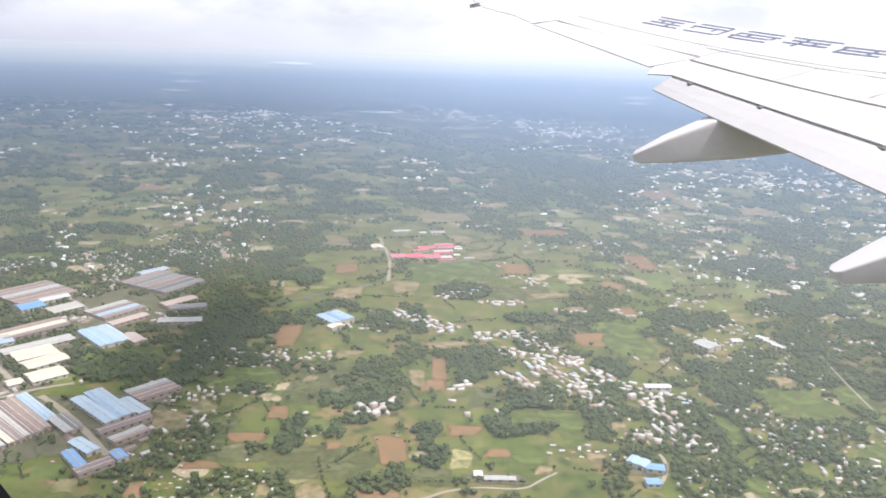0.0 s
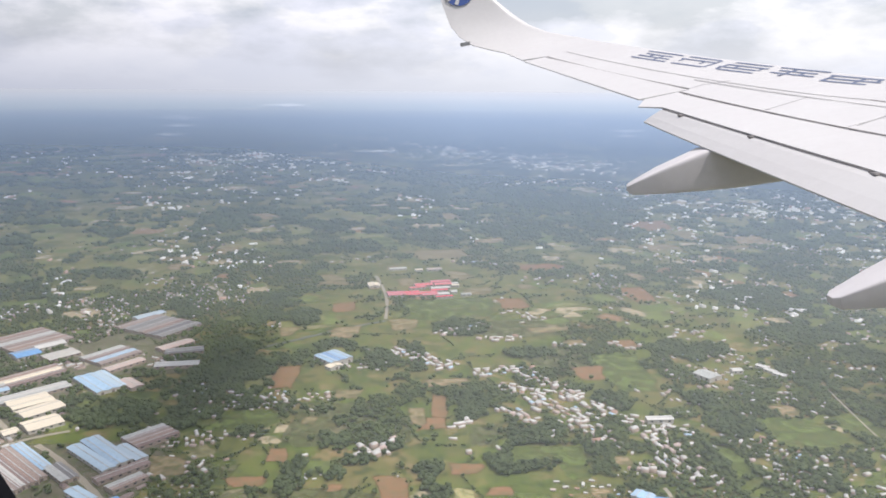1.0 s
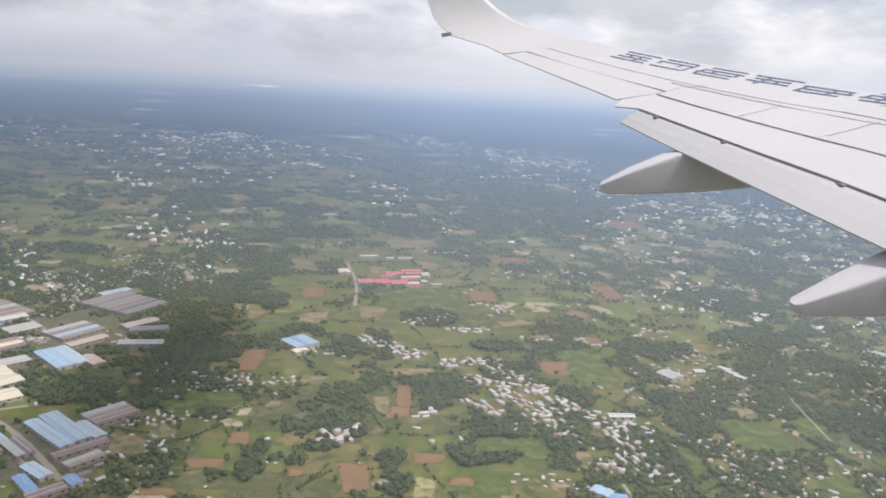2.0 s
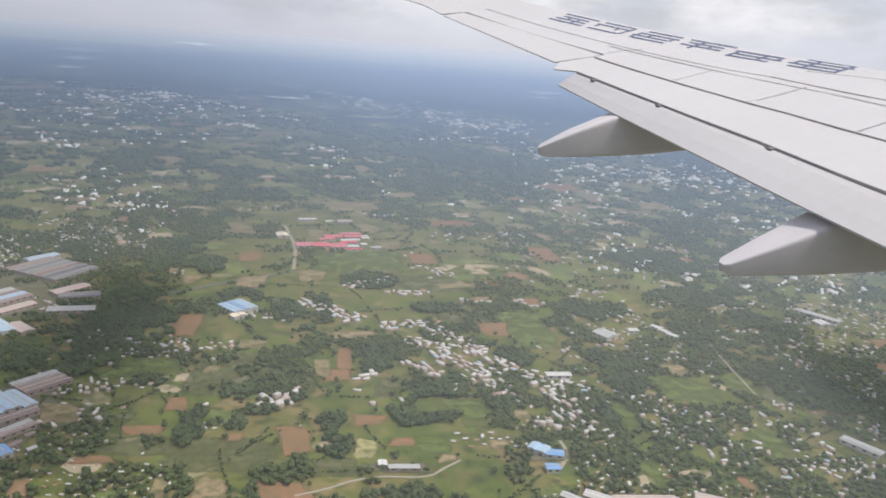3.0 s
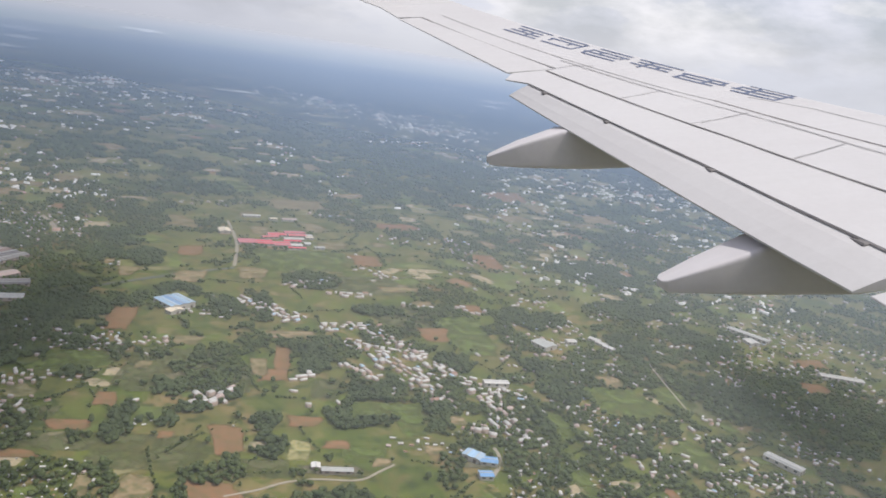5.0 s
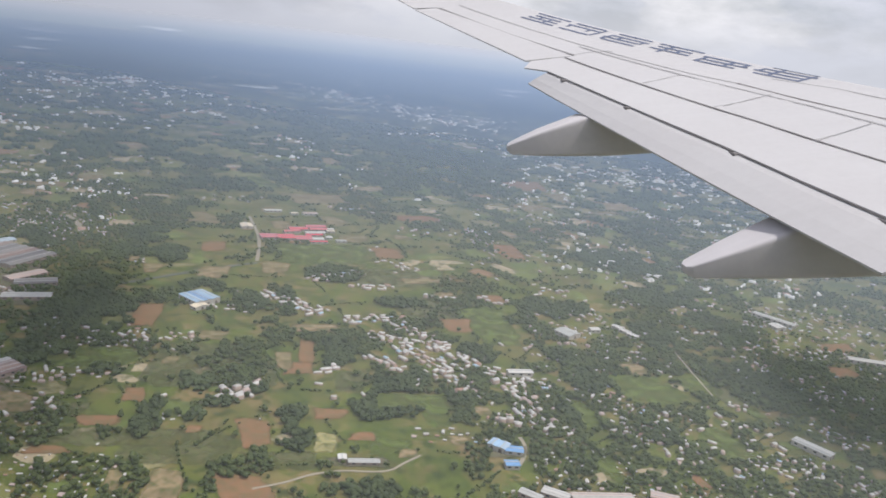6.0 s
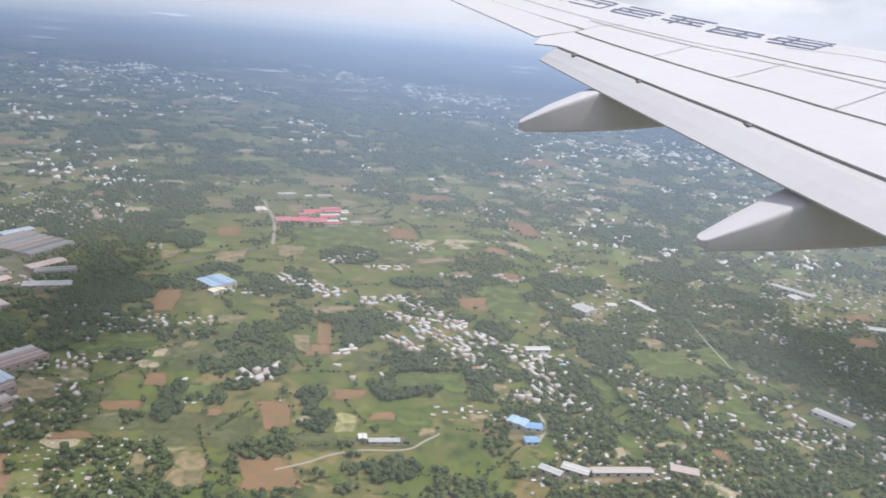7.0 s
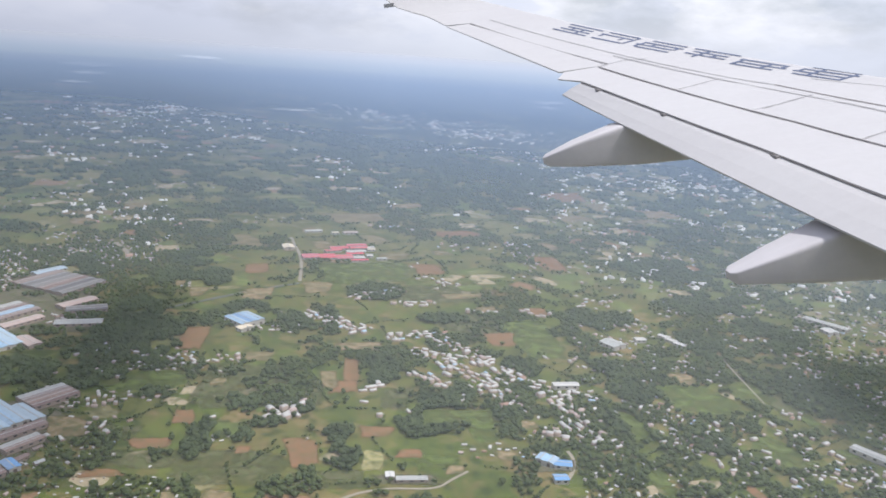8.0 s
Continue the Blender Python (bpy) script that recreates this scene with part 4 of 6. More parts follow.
# ---- sheds and halls ----
def shed(x, y, w, d, turn, roof, wall, bays=2, height=7.0, label="", rise=0.16, name="factory_shed", ridge_along="y", category="factory"):
    """A hall of parallel bays with pitched sheet roofs: walls, a slope each side of each ridge, ridge caps, doors and window bands."""
    px, py, pz, s = [float(v) for v in land(x, y)]
    ob = tagged(new(name), label, category)
    ob.matrix_world = pose(px, py, pz, 0, 0, turn)
    if s < 1:
        ob.scale = (s, s, s)
    if ridge_along == "x":
        w, d = d, w
    inner = Matrix.Rotation(radians(90), 4, "Z") if ridge_along == "x" else Matrix.Identity(4)
    bw = w / bays
    roofs = roof if isinstance(roof, tuple) else (roof,)
    top = height + bw * 0.5 * rise

    def add(nm, bm, mat, lab=""):
        bm.transform(inner)
        return part(nm, bm, mat, ob, lab)

    for x0, x1, y0, y1 in ((-w / 2, -w / 2 + 0.4, -d / 2, d / 2), (w / 2 - 0.4, w / 2, -d / 2, d / 2)):
        add("wall", box_bm(x0, x1, y0, y1, -0.5, height), wall)
    for y0 in (-d / 2, d / 2 - 0.4):
        bm = bmesh.new()
        for b in range(bays):
            xa, xb = -w / 2 + b * bw, -w / 2 + (b + 1) * bw
            prof = [(xa, -0.5), (xb, -0.5), (xb, height - 0.05), ((xa + xb) / 2, top - 0.15), (xa, height - 0.05)]
            f0 = [bm.verts.new((u, y0, v)) for u, v in prof]
            f1 = [bm.verts.new((u, y0 + 0.4, v)) for u, v in prof]
            bm.faces.new(f0)
            bm.faces.new(f1[::-1])
            for i in range(5):
                j = (i + 1) % 5
                bm.faces.new((f0[i], f1[i], f1[j], f0[j]))
        add("gable_wall", bm, wall)
    e = 0.6
    for b in range(bays):
        xa, xb = -w / 2 + b * bw, -w / 2 + (b + 1) * bw
        xm = (xa + xb) / 2
        for xs in (xa, xb):
            out = e if b in (0, bays - 1) and xs in (-w / 2, xb if b == bays - 1 else -w / 2) else -0.05
            xo = xs + math.copysign(out, xs - xm)
            zo = height - out * rise
            add("roof_slope", slab_bm([(xo, -d / 2 - e, zo + 0.15), (xm, -d / 2 - e, top + 0.15), (xm, d / 2 + e, top + 0.15), (xo, d / 2 + e, zo + 0.15)], 0.15), roofs[b % len(roofs)])
        add("ridge_cap", box_bm(xm - 0.5, xm + 0.5, -d / 2 - e, d / 2 + e, top + 0.05, top + 0.35), GREY_R)
        add("door", box_bm(xm - 1.8, xm + 1.8, -d / 2 - 0.08, -d / 2 - 0.003, 0, min(4.2, height * 0.7)), DOOR_M)
    for sx in (-w / 2 - 0.06, w / 2 + 0.003):
        n = max(2, int(d / 9))
        for i in range(n):
            yc = -d / 2 + (i + 0.5) * d / n
            add("window", box_bm(sx, sx + 0.057, yc - 1.7, yc + 1.7, height * 0.45, height * 0.75), GLASS_M)
    taken.append((x, y, w / 2 + 4 if ridge_along == "y" else d / 2 + 4, d / 2 + 4 if ridge_along == "y" else w / 2 + 4, turn))
    return ob


for x, y, w, d, turn, roof, bays, label in [
        (-137, 1503, 33, 30, 15, PINK_R, 2, "shed with a sun-bleached pink-red metal roof"),
        (-104, 1508, 31, 32, 15, RED_R, 2, "shed with a bright red metal roof"),
        (-70, 1508, 33, 30, 15, (PINK_R, RED_R), 2, "shed with a patched red metal roof"),
        (-97, 1556, 34, 13, 27, RED_R, 1, "narrow red-roofed shed set askew"),
        (-86, 1580, 37, 20, 16, RED_R, 1, "shed with a bright red metal roof"),
        (-52, 1610, 42, 17, 16, (PINK_R, ROOFS[3]), 1, "low shed with a faded red roof"),
        (-46, 1588, 36, 17, 16, RED_R, 1, "shed with a bright red metal roof"),
        (-50, 1556, 40, 13, 16, ROOFS[0], 1, "long white-roofed hall between the red sheds"),
        (-52, 1538, 34, 12, 16, RED_R, 1, "narrow shed with a bright red metal roof"),
        (-42, 1508, 22, 16, 15, ROOFS[0], 1, "white-roofed hall at the end of the red sheds"),
        (-40, 1488, 34, 9, 15, RED_R, 1, "lean red-roofed shed along the yard"),
        (-22, 1528, 12, 15, 15, ROOFS[0], 1, "small white-roofed shed beside the red sheds"),
        (-20, 1580, 16, 12, 15, CREAM_R, 1, "small cream-roofed shed beside the red sheds"),
        (-22, 1596, 15, 9, 15, ROOFS[0], 1, "small white-roofed shed beside the red sheds"),
        (3, 1507, 20, 11, 15, GREY_R, 1, "grey sheet-roofed store past the red sheds"),
        (-152, 1727, 38, 12, 19, ROOFS[0], 1, "long white-roofed barn in the fields"),
        (-70, 1727, 32, 16, 18, ROOFS[3], 1, "barn with a faded pinkish roof"),
        (-104, 1718, 16, 12, 18, CREAM_R, 1, "small cream-roofed barn in the fields")]:
    shed(x, y, w, d, turn, roof, WALL_M, bays, 4.5, label, ridge_along="x")
shed(-189, 1571, 22, 30, 17, CREAM_R, WALL_M, 1, 5, "cream-roofed barn beside the dirt track")
shed(-196, 1113, 40, 44, 45, (SKYBLUE_R, BLUE_R, SKYBLUE_R), WALL_M, 3, 8, "broad hall with a sky blue metal roof")
shed(-190, 1082, 22, 14, 45, CREAM_R, WALL_M, 1, 5, "low pale annexe of the sky blue hall")
shed(181, 720, 20, 15, -35, SKYBLUE_R, WALL_M, 2, 6, "village hall with a bright blue roof")
shed(196, 712, 18, 12, -8, BLUE_R, WALL_M, 1, 5, "annexe with a bright blue roof", ridge_along="x")
shed(188, 684, 14, 11, 3, BLUE_R, WALL_M, 1, 5, "small building with a bright blue roof", ridge_along="x")
shed(349, 1068, 26, 30, 33, GREY_R, WALL_M, 1, 6, "grey-roofed hall standing alone in a meadow")
shed(398, 1092, 16, 12, 8, ROOFS[0], WALL_M, 1, 5, "white-roofed barn in a meadow", ridge_along="x")
shed(443, 1112, 9, 18, 40, ROOFS[0], WALL_M, 1, 4, "white-roofed barn in a row")
shed(449, 1096, 9, 18, 40, ROOFS[0], WALL_M, 1, 4, "white-roofed barn in a row")
shed(456, 1080, 9, 18, 40, ROOFS[0], WALL_M, 1, 4, "white-roofed barn in a row")
shed(755, 1202, 16, 74, 38, (GREY_R, ROOFS[1]), WALL_M, 2, 6, "long grey-roofed barn among trees")
shed(742, 1166, 20, 22, 10, ROOFS[0], WALL_M, 1, 5, "white-roofed store beside the long barn")
shed(816, 1027, 66, 14, -14, ROOFS[1], WALL_M, 1, 6, "long pale roofed hall at the edge of the village", ridge_along="x")
shed(243, 911, 33, 11, 6, ROOFS[0], WALL_M, 1, 6, "long white-roofed village hall", ridge_along="x")
shed(40, 678, 30, 7, 3, GREY_R, WALL2_M, 2, 4, "low grey farm building beside the lane", ridge_along="x")
shed(19, 684, 8, 9, 3, ROOFS[0], WALL2_M, 1, 4, "small white-roofed farm store beside the lane")
shed(551, 746, 14, 44, 35, (GREY_R, ROOFS[0]), WALL_M, 2, 6, "large grey-roofed hall in the village")
shed(195, 628, 22, 9, -38, GREY_R, WALL2_M, 1, 6, "pale-roofed works building in an industrial yard", ridge_along="x")
shed(220, 631, 26, 12, -30, ROOFS[1], WALL2_M, 2, 6, "white-roofed works building in an industrial yard", ridge_along="x")
shed(264, 628, 60, 9, 2, (ROOFS[2], ROOFS[3]), WALL2_M, 2, 7, "concrete-roofed large works building in an industrial yard", ridge_along="x")
shed(328, 632, 26, 12, -20, ROOFS[3], WALL2_M, 2, 6, "pink-roofed works building in an industrial yard", ridge_along="x")
OLD_BROWN = (BROWN_R, RUST_R, BROWN_R, GREY_R)
OLD_BLUE, OLD_DARK = (SKYBLUE_R, SKYBLUE_R, ROOFS[5]), (DARK_R, DARK_R, BROWN_R)
shed(-521, 709, 14, 59, 52, BROWN_R, WALL2_M, 1, 5, "dark red-brown factory hall beside the white hall")
shed(-500, 713, 24, 96, 51, (ROOFS[0], GREY_R), WALL2_M, 2, 5, "long white-grey factory hall with two ridges")
shed(-491, 736, 18, 107, 52, (CREAM_R, BROWN_R, BROWN_R), WALL2_M, 3, 5, "brown factory hall with a cream bay")
shed(-481, 751, 20, 103, 51, (ROOFS[1], BROWN_R, RUST_R), WALL2_M, 3, 5, "rusty brown factory hall with one pale bay")
shed(-473, 763, 11, 98, 50, RUST_R, WALL2_M, 1, 5, "faded rust-roofed factory hall")
shed(-473, 780, 12, 86, 50, (SKYBLUE_R, ROOFS[5]), WALL_M, 2, 5, "factory hall with a pale blue roof")
shed(-422, 745, 18, 45, 50, (GREY_R, DARK_R), WALL2_M, 2, 5, "grey-roofed factory shed beside a blue hall")
shed(-407, 780, 15, 84, 51, ROOFS[5], WALL_M, 1, 5, "long pale blue-white factory hall")
shed(-398, 798, 21, 87, 49, (SKYBLUE_R, ROOFS[5]), WALL_M, 2, 5, "sky blue and white factory halls side by side")
shed(-368, 794, 14, 48, 51, ROOFS[5], WALL_M, 1, 5, "small pale blue factory shed")
shed(-364, 837, 52, 39, 51, OLD_BROWN, WALL2_M, 4, 5, "rusty brown factory sheds side by side", ridge_along="x")
shed(-360, 751, 57, 14, 50, BROWN_R, WALL2_M, 1, 5, "long brown-roofed factory shed", ridge_along="x")
shed(-345, 728, 39, 16, 54, (RUST_R, GREY_R), WALL2_M, 2, 5, "long rust and grey factory shed", ridge_along="x")
shed(-379, 700, 14, 37, 55, ROOFS[5], WALL_M, 1, 5, "pale blue factory shed beside the road")
shed(-375, 673, 11, 42, 46, BLUE_R, WALL_M, 1, 5, "strong blue factory shed beside the road")
shed(-337, 686, 11, 21, 47, BLUE_R, WALL_M, 1, 5, "small blue-roofed store in the yard")
shed(-351, 663, 35, 16, 49, BROWN_R, WALL2_M, 2, 5, "brown-roofed factory shed beside the road", ridge_along="x")
shed(-560, 931, 50, 38, 47, CREAM_R, WALL_M, 2, 5, "long flat cream-roofed factory block", ridge_along="x")
shed(-532, 906, 51, 30, 54, CREAM_R, WALL_M, 1, 5, "long flat cream-roofed factory block", ridge_along="x")
shed(-508, 866, 41, 33, 47, CREAM_R, WALL_M, 1, 5, "long flat cream-roofed factory block", ridge_along="x")
shed(-532, 839, 17, 18, 46, CREAM_R, WALL_M, 1, 5, "small cream-roofed store beside the road", ridge_along="x")
shed(-570, 959, 90, 25, 49, (GREY_R, ROOFS[1]), WALL2_M, 2, 5, "long grey-roofed factory shed", ridge_along="x")
shed(-500, 1003, 43, 79, 48, OLD_BLUE, WALL_M, 3, 5, "factory hall with a pale blue roof")
shed(-456, 999, 18, 41, 49, ROOFS[3], WALL2_M, 1, 5, "small pink-roofed shed beside a blue hall")
shed(-609, 1017, 89, 44, 54, (BROWN_R, CREAM_R, RUST_R), WALL2_M, 3, 5, "long brown factory sheds with pale edges", ridge_along="x")
shed(-630, 967, 33, 36, 45, (SKYBLUE_R, GREY_R), WALL_M, 2, 5, "pale blue factory shed in an industrial yard", ridge_along="x")
shed(-572, 831, 28, 22, 56, (GREY_R, ROOFS[5], BROWN_R), WALL2_M, 3, 5, "faded grey-green workshops packed together", ridge_along="x")
shed(-697, 1176, 93, 97, 58, OLD_BROWN, WALL2_M, 6, 5, "rusty brown factory sheds in a dense industrial yard", ridge_along="x")
shed(-667, 1112, 36, 33, 51, BLUE_R, WALL_M, 1, 5, "blue-roofed factory shed in an industrial yard", ridge_along="x")
shed(-653, 1155, 45, 24, 50, ROOFS[0], WALL_M, 1, 5, "long white-roofed factory shed in the yard", ridge_along="x")
shed(-612, 1110, 47, 33, 54, ROOFS[2], WALL2_M, 2, 5, "concrete-roofed factory shed in the yard", ridge_along="x")
shed(-535, 1112, 70, 55, 59, (BROWN_R, SKYBLUE_R, BROWN_R, GREY_R), WALL2_M, 4, 5, "brown-roofed old factory sheds side by side", ridge_along="x")
shed(-497, 1072, 60, 18, 57, ROOFS[3], WALL2_M, 1, 5, "long pink-roofed factory shed", ridge_along="x")
shed(-522, 1264, 88, 112, 64, OLD_DARK, WALL2_M, 6, 5, "dark-roofed old factory sheds side by side", ridge_along="x")
shed(-456, 1165, 58, 21, 54, ROOFS[3], WALL2_M, 1, 5, "long pinkish shed beside dark factory sheds", ridge_along="x")
shed(-563, 1326, 56, 20, 56, ROOFS[5], WALL_M, 1, 5, "pale blue-roofed shed beside dark factory sheds", ridge_along="x")
shed(-432, 1139, 56, 24, 20, DARK_R, WALL2_M, 2, 5, "dark factory shed under trees", ridge_along="x")
shed(-421, 1078, 62, 20, 12, GREY_R, WALL2_M, 1, 5, "long grey factory shed under trees", ridge_along="x")


# ---- houses ----
def make_house(w, d, h, roof, wall, kind, label):
    """One house by its origin: walls, roof, door, windows."""
    ob = tagged(new("house"), label, "house", "houses of the villages")
    for x0, x1, y0, y1 in ((-w / 2, w / 2, -d / 2, -d / 2 + 0.3), (-w / 2, w / 2, d / 2 - 0.3, d / 2), (-w / 2, -w / 2 + 0.3, -d / 2 + 0.3, d / 2 - 0.3), (w / 2 - 0.3, w / 2, -d / 2 + 0.3, d / 2 - 0.3)):
        part("wall", box_bm(x0, x1, y0, y1, -0.4, h), wall, ob)
    e = 0.6
    if kind == "gable":
        top = h + d * 0.20
        for sg in (-1, 1):
            yo = sg * (d / 2 + e)
            part("roof", slab_bm([(-w / 2 - e, yo, h - e * 0.4 + 0.2), (-w / 2 - e, 0, top + 0.2), (w / 2 + e, 0, top + 0.2), (w / 2 + e, yo, h - e * 0.4 + 0.2)], 0.2), roof, ob)
        for sx in (-w / 2, w / 2 - 0.3):
            bm = bmesh.new()
            a = [bm.verts.new((sx, y, z)) for y, z in ((-d / 2, h), (d / 2, h), (0, top - 0.05))]
            b = [bm.verts.new((sx + 0.3, y, z)) for y, z in ((-d / 2, h), (d / 2, h), (0, top - 0.05))]
            bm.faces.new(a)
            bm.faces.new(b[::-1])
            for i in range(3):
                j = (i + 1) % 3
                bm.faces.new((a[i], b[i], b[j], a[j]))
            part("gable", bm, wall, ob)
        part("ridge", box_bm(-w / 2 - e, w / 2 + e, -0.25, 0.25, top + 0.1, top + 0.34), roof, ob)
    else:
        part("roof", box_bm(-w / 2 - 0.2, w / 2 + 0.2, -d / 2 - 0.2, d / 2 + 0.2, h, h + 0.35), roof, ob)
        for x0, x1, y0, y1 in ((-w / 2 - 0.2, w / 2 + 0.2, -d / 2 - 0.2, -d / 2), (-w / 2 - 0.2, w / 2 + 0.2, d / 2, d / 2 + 0.2)):
            part("parapet", box_bm(x0, x1, y0, y1, h + 0.35, h + 0.95), wall, ob)
        part("stair_head", box_bm(w / 2 - 3.2, w / 2 - 0.4, -d / 2 + 0.4, -d / 2 + 3.0, h + 0.35, h + 2.4), wall, ob)
    part("door", box_bm(-0.6, 0.6, -d / 2 - 0.06, -d / 2 - 0.003, 0, 2.1), DOOR_M, ob)
    for z in ((1.0,) if h < 4.5 else (1.0, 4.0)):
        for xc in (-w * 0.32, w * 0.32):
            part("window", box_bm(xc - 0.8, xc + 0.8, -d / 2 - 0.06, -d / 2 - 0.003, z, z + 1.4), GLASS_M, ob)
            part("window", box_bm(xc - 0.8, xc + 0.8, d / 2 + 0.003, d / 2 + 0.06, z, z + 1.4), GLASS_M, ob)
    return ob


def fbm(x, y, scale, seed, octaves=4):
    """Value noise of the plain, about 0 to 1."""
    out, amp, tot = 0.0, 1.0, 0.0
    for o in range(octaves):
        u, v = x * scale, y * scale
        i, j = np.floor(u), np.floor(v)
        a, b = u - i, v - j
        a, b = a * a * (3 - 2 * a), b * b * (3 - 2 * b)

        def h(p, q):
            t = np.sin(p * 127.1 + q * 311.7 + seed * 74.7) * 43758.5453
            return t - np.floor(t)

        out = out + amp * ((h(i, j) * (1 - a) + h(i + 1, j) * a) * (1 - b) + (h(i, j + 1) * (1 - a) + h(i + 1, j + 1) * a) * b)
        tot, amp, scale = tot + amp, amp * 0.5, scale * 2.03
    return out / tot


spots = []                    # x, y, turn, size, template


def settle(x, y, turn, gap=80.0, looks=None, sizes=(0.40, 0.74)):
    """Keeps a house place if it is free of others."""
    for a, b, *_ in spots:
        if (a - x) ** 2 + (b - y) ** 2 < gap:
            return False
    for a, b, hw, hd, deg in taken:
        c, s = math.cos(radians(deg)), math.sin(radians(deg))
        if abs((x - a) * c + (y - b) * s) < hw and abs((y - b) * c - (x - a) * s) < hd:
            return False
    look_no = int(rng.integers(0, 40)) % 11 if rng.uniform() > 0.3 else int(rng.choice([0, 1, 5, 8]))
    if looks:
        look_no = int(rng.choice(looks))
    spots.append((x, y, turn, rng.uniform(*sizes), look_no))
    return True


# crowded village lanes: ends, spread and number of houses
LANES = [(-98, 1158, -27, 1098, 7, 26), (-43, 1255, 32, 1303, 8, 18), (19, 1072, 89, 1092, 6, 26), (54, 1011, 104, 1001, 7, 14), (96, 1065, 153, 982, 9, 34), (59, 937, 95, 897, 6, 24), (94, 975, 148, 911, 8, 30), (137, 910, 171, 847, 9, 18), (166, 964, 193, 930, 8, 10), (204, 917, 265, 892, 8, 14), (219, 881, 241, 835, 8, 20), (223, 814, 241, 765, 9, 20), (169, 789, 208, 776, 6, 10), (104, 740, 154, 737, 7, 10), (-202, 979, -176, 963, 5, 9), (-207, 1076, -117, 1103, 8, 8), (-114, 804, -82, 836, 6, 14), (-14, 884, 11, 896, 5, 6), (237, 1217, 276, 1195, 6, 14), (160, 1204, 197, 1205, 6, 6), (31, 1239, 106, 1238, 9, 8), (362, 1091, 400, 1084, 6, 4)]
LANES_FAR = [(-347, 829, -259, 848, 9, 22), (-329, 784, -282, 783, 6, 12), (-273, 646, -190, 636, 16, 44), (-260, 613, -187, 615, 12, 16), (-369, 984, -247, 969, 12, 18), (-309, 927, -245, 918, 9, 10), (-873, 2253, -645, 2018, 40, 22), (-656, 1602, -407, 1492, 30, 34), (-517, 1535, -443, 1426, 16, 10), (-351, 1301, -324, 1284, 9, 5), (-624, 2262, -494, 2093, 30, 8), (-312, 2594, -96, 2284, 40, 10), (-383, 1837, -227, 1819, 25, 8), (7, 1820, 72, 1781, 18, 8), (131, 1660, 333, 1666, 25, 14), (276, 1625, 373, 1490, 20, 16), (54, 1498, 131, 1324, 16, 10), (-183, 737, -155, 758, 5, 8)]
LANES_EAST = [(330, 861, 388, 817, 9, 16), (330, 767, 409, 752, 10, 26), (305, 721, 319, 675, 8, 16), (596, 1017, 662, 939, 14, 26), (617, 899, 704, 892, 10, 18), (450, 729, 544, 684, 12, 22), (512, 720, 543, 681, 9, 30), (507, 856, 524, 842, 5, 6), (591, 804, 612, 763, 9, 14), (378, 713, 377, 628, 12, 18), (420, 670, 472, 626, 12, 18), (186, 630, 374, 636, 10, 44), (294, 655, 398, 627, 12, 22), (557, 687, 570, 642, 10, 16), (416, 1136, 467, 1069, 12, 10), (592, 1262, 610, 1063, 18, 12), (844, 1389, 936, 1362, 14, 10), (675, 1172, 829, 998, 22, 30), (640, 1067, 772, 1036, 14, 20), (497, 2402, 668, 2282, 25, 22), (763, 2189, 882, 2133, 22, 16), (812, 2036, 975, 2029, 24, 20), (584, 1911, 672, 1813, 26, 10), (439, 1931, 574, 1876, 26, 12), (227, 706, 268, 644, 12, 14)]
for x0, y0, x1, y1, spread, n in LANES + LANES_FAR + LANES_EAST:
    turn = math.degrees(math.atan2(y1 - y0, x1 - x0))
    n = int(n * 1.4)
    for _ in range(n * 4):
        if n <= 0:
            break
        k = rng.uniform()
        if settle(x0 + (x1 - x0) * k + rng.normal(0, spread), y0 + (y1 - y0) * k + rng.normal(0, spread), turn + rng.choice([0, 0, 90]) + rng.uniform(-14, 14), 68.0, None, (0.52, 0.95) if -150 < x0 < 260 else (0.38, 0.66)):
            n -= 1
# workshops and stores crowded between the factory halls
for x0, y0, x1, y1, spread, n in [(-784, 1125, -699, 1082, 9, 12), (-659, 950, -621, 965, 6, 6), (-691, 927, -599, 881, 12, 30), (-650, 859, -597, 864, 8, 14), (-586, 773, -523, 801, 5, 22), (-541, 738, -537, 690, 6, 10), (-610, 1176, -589, 1241, 9, 8), (-662, 1231, -608, 1289, 10, 14), (-601, 1057, -559, 1074, 6, 10), (-477, 1084, -422, 1130, 8, 10), (-497, 875, -497, 892, 5, 4), (-427, 743, -391, 728, 6, 6), (-361, 696, -319, 689, 6, 10), (-330, 688, -337, 745, 5, 8), (-543, 814, -520, 821, 5, 8), (-535, 669, -521, 703, 8, 12)]:
    for _ in range(n * 4):
        if n <= 0:
            break
        k = rng.uniform()
        if settle(x0 + (x1 - x0) * k + rng.normal(0, spread), y0 + (y1 - y0) * k + rng.normal(0, spread), 52 + rng.choice([0, 90]) + rng.uniform(-4, 4), 42.0, (11, 11, 12, 13, 13, 6, 1, 3)):
            n -= 1
for x, y, w, d, turn in HOUSES_WEST:
    c, s = math.cos(radians(turn)), math.sin(radians(turn))
    n = int(max(10, min(48, w * d / 120)))
    base = turn + rng.choice([12, -20, 38])
    for _ in range(n * 3):
        if n <= 0:
            break
        u, v = rng.normal(0, 0.30) * w, rng.normal(0, 0.30) * d
        if settle(x + u * c - v * s, y + u * s + v * c, base + rng.choice([0, 90]) + rng.uniform(-8, 8)):
            n -= 1
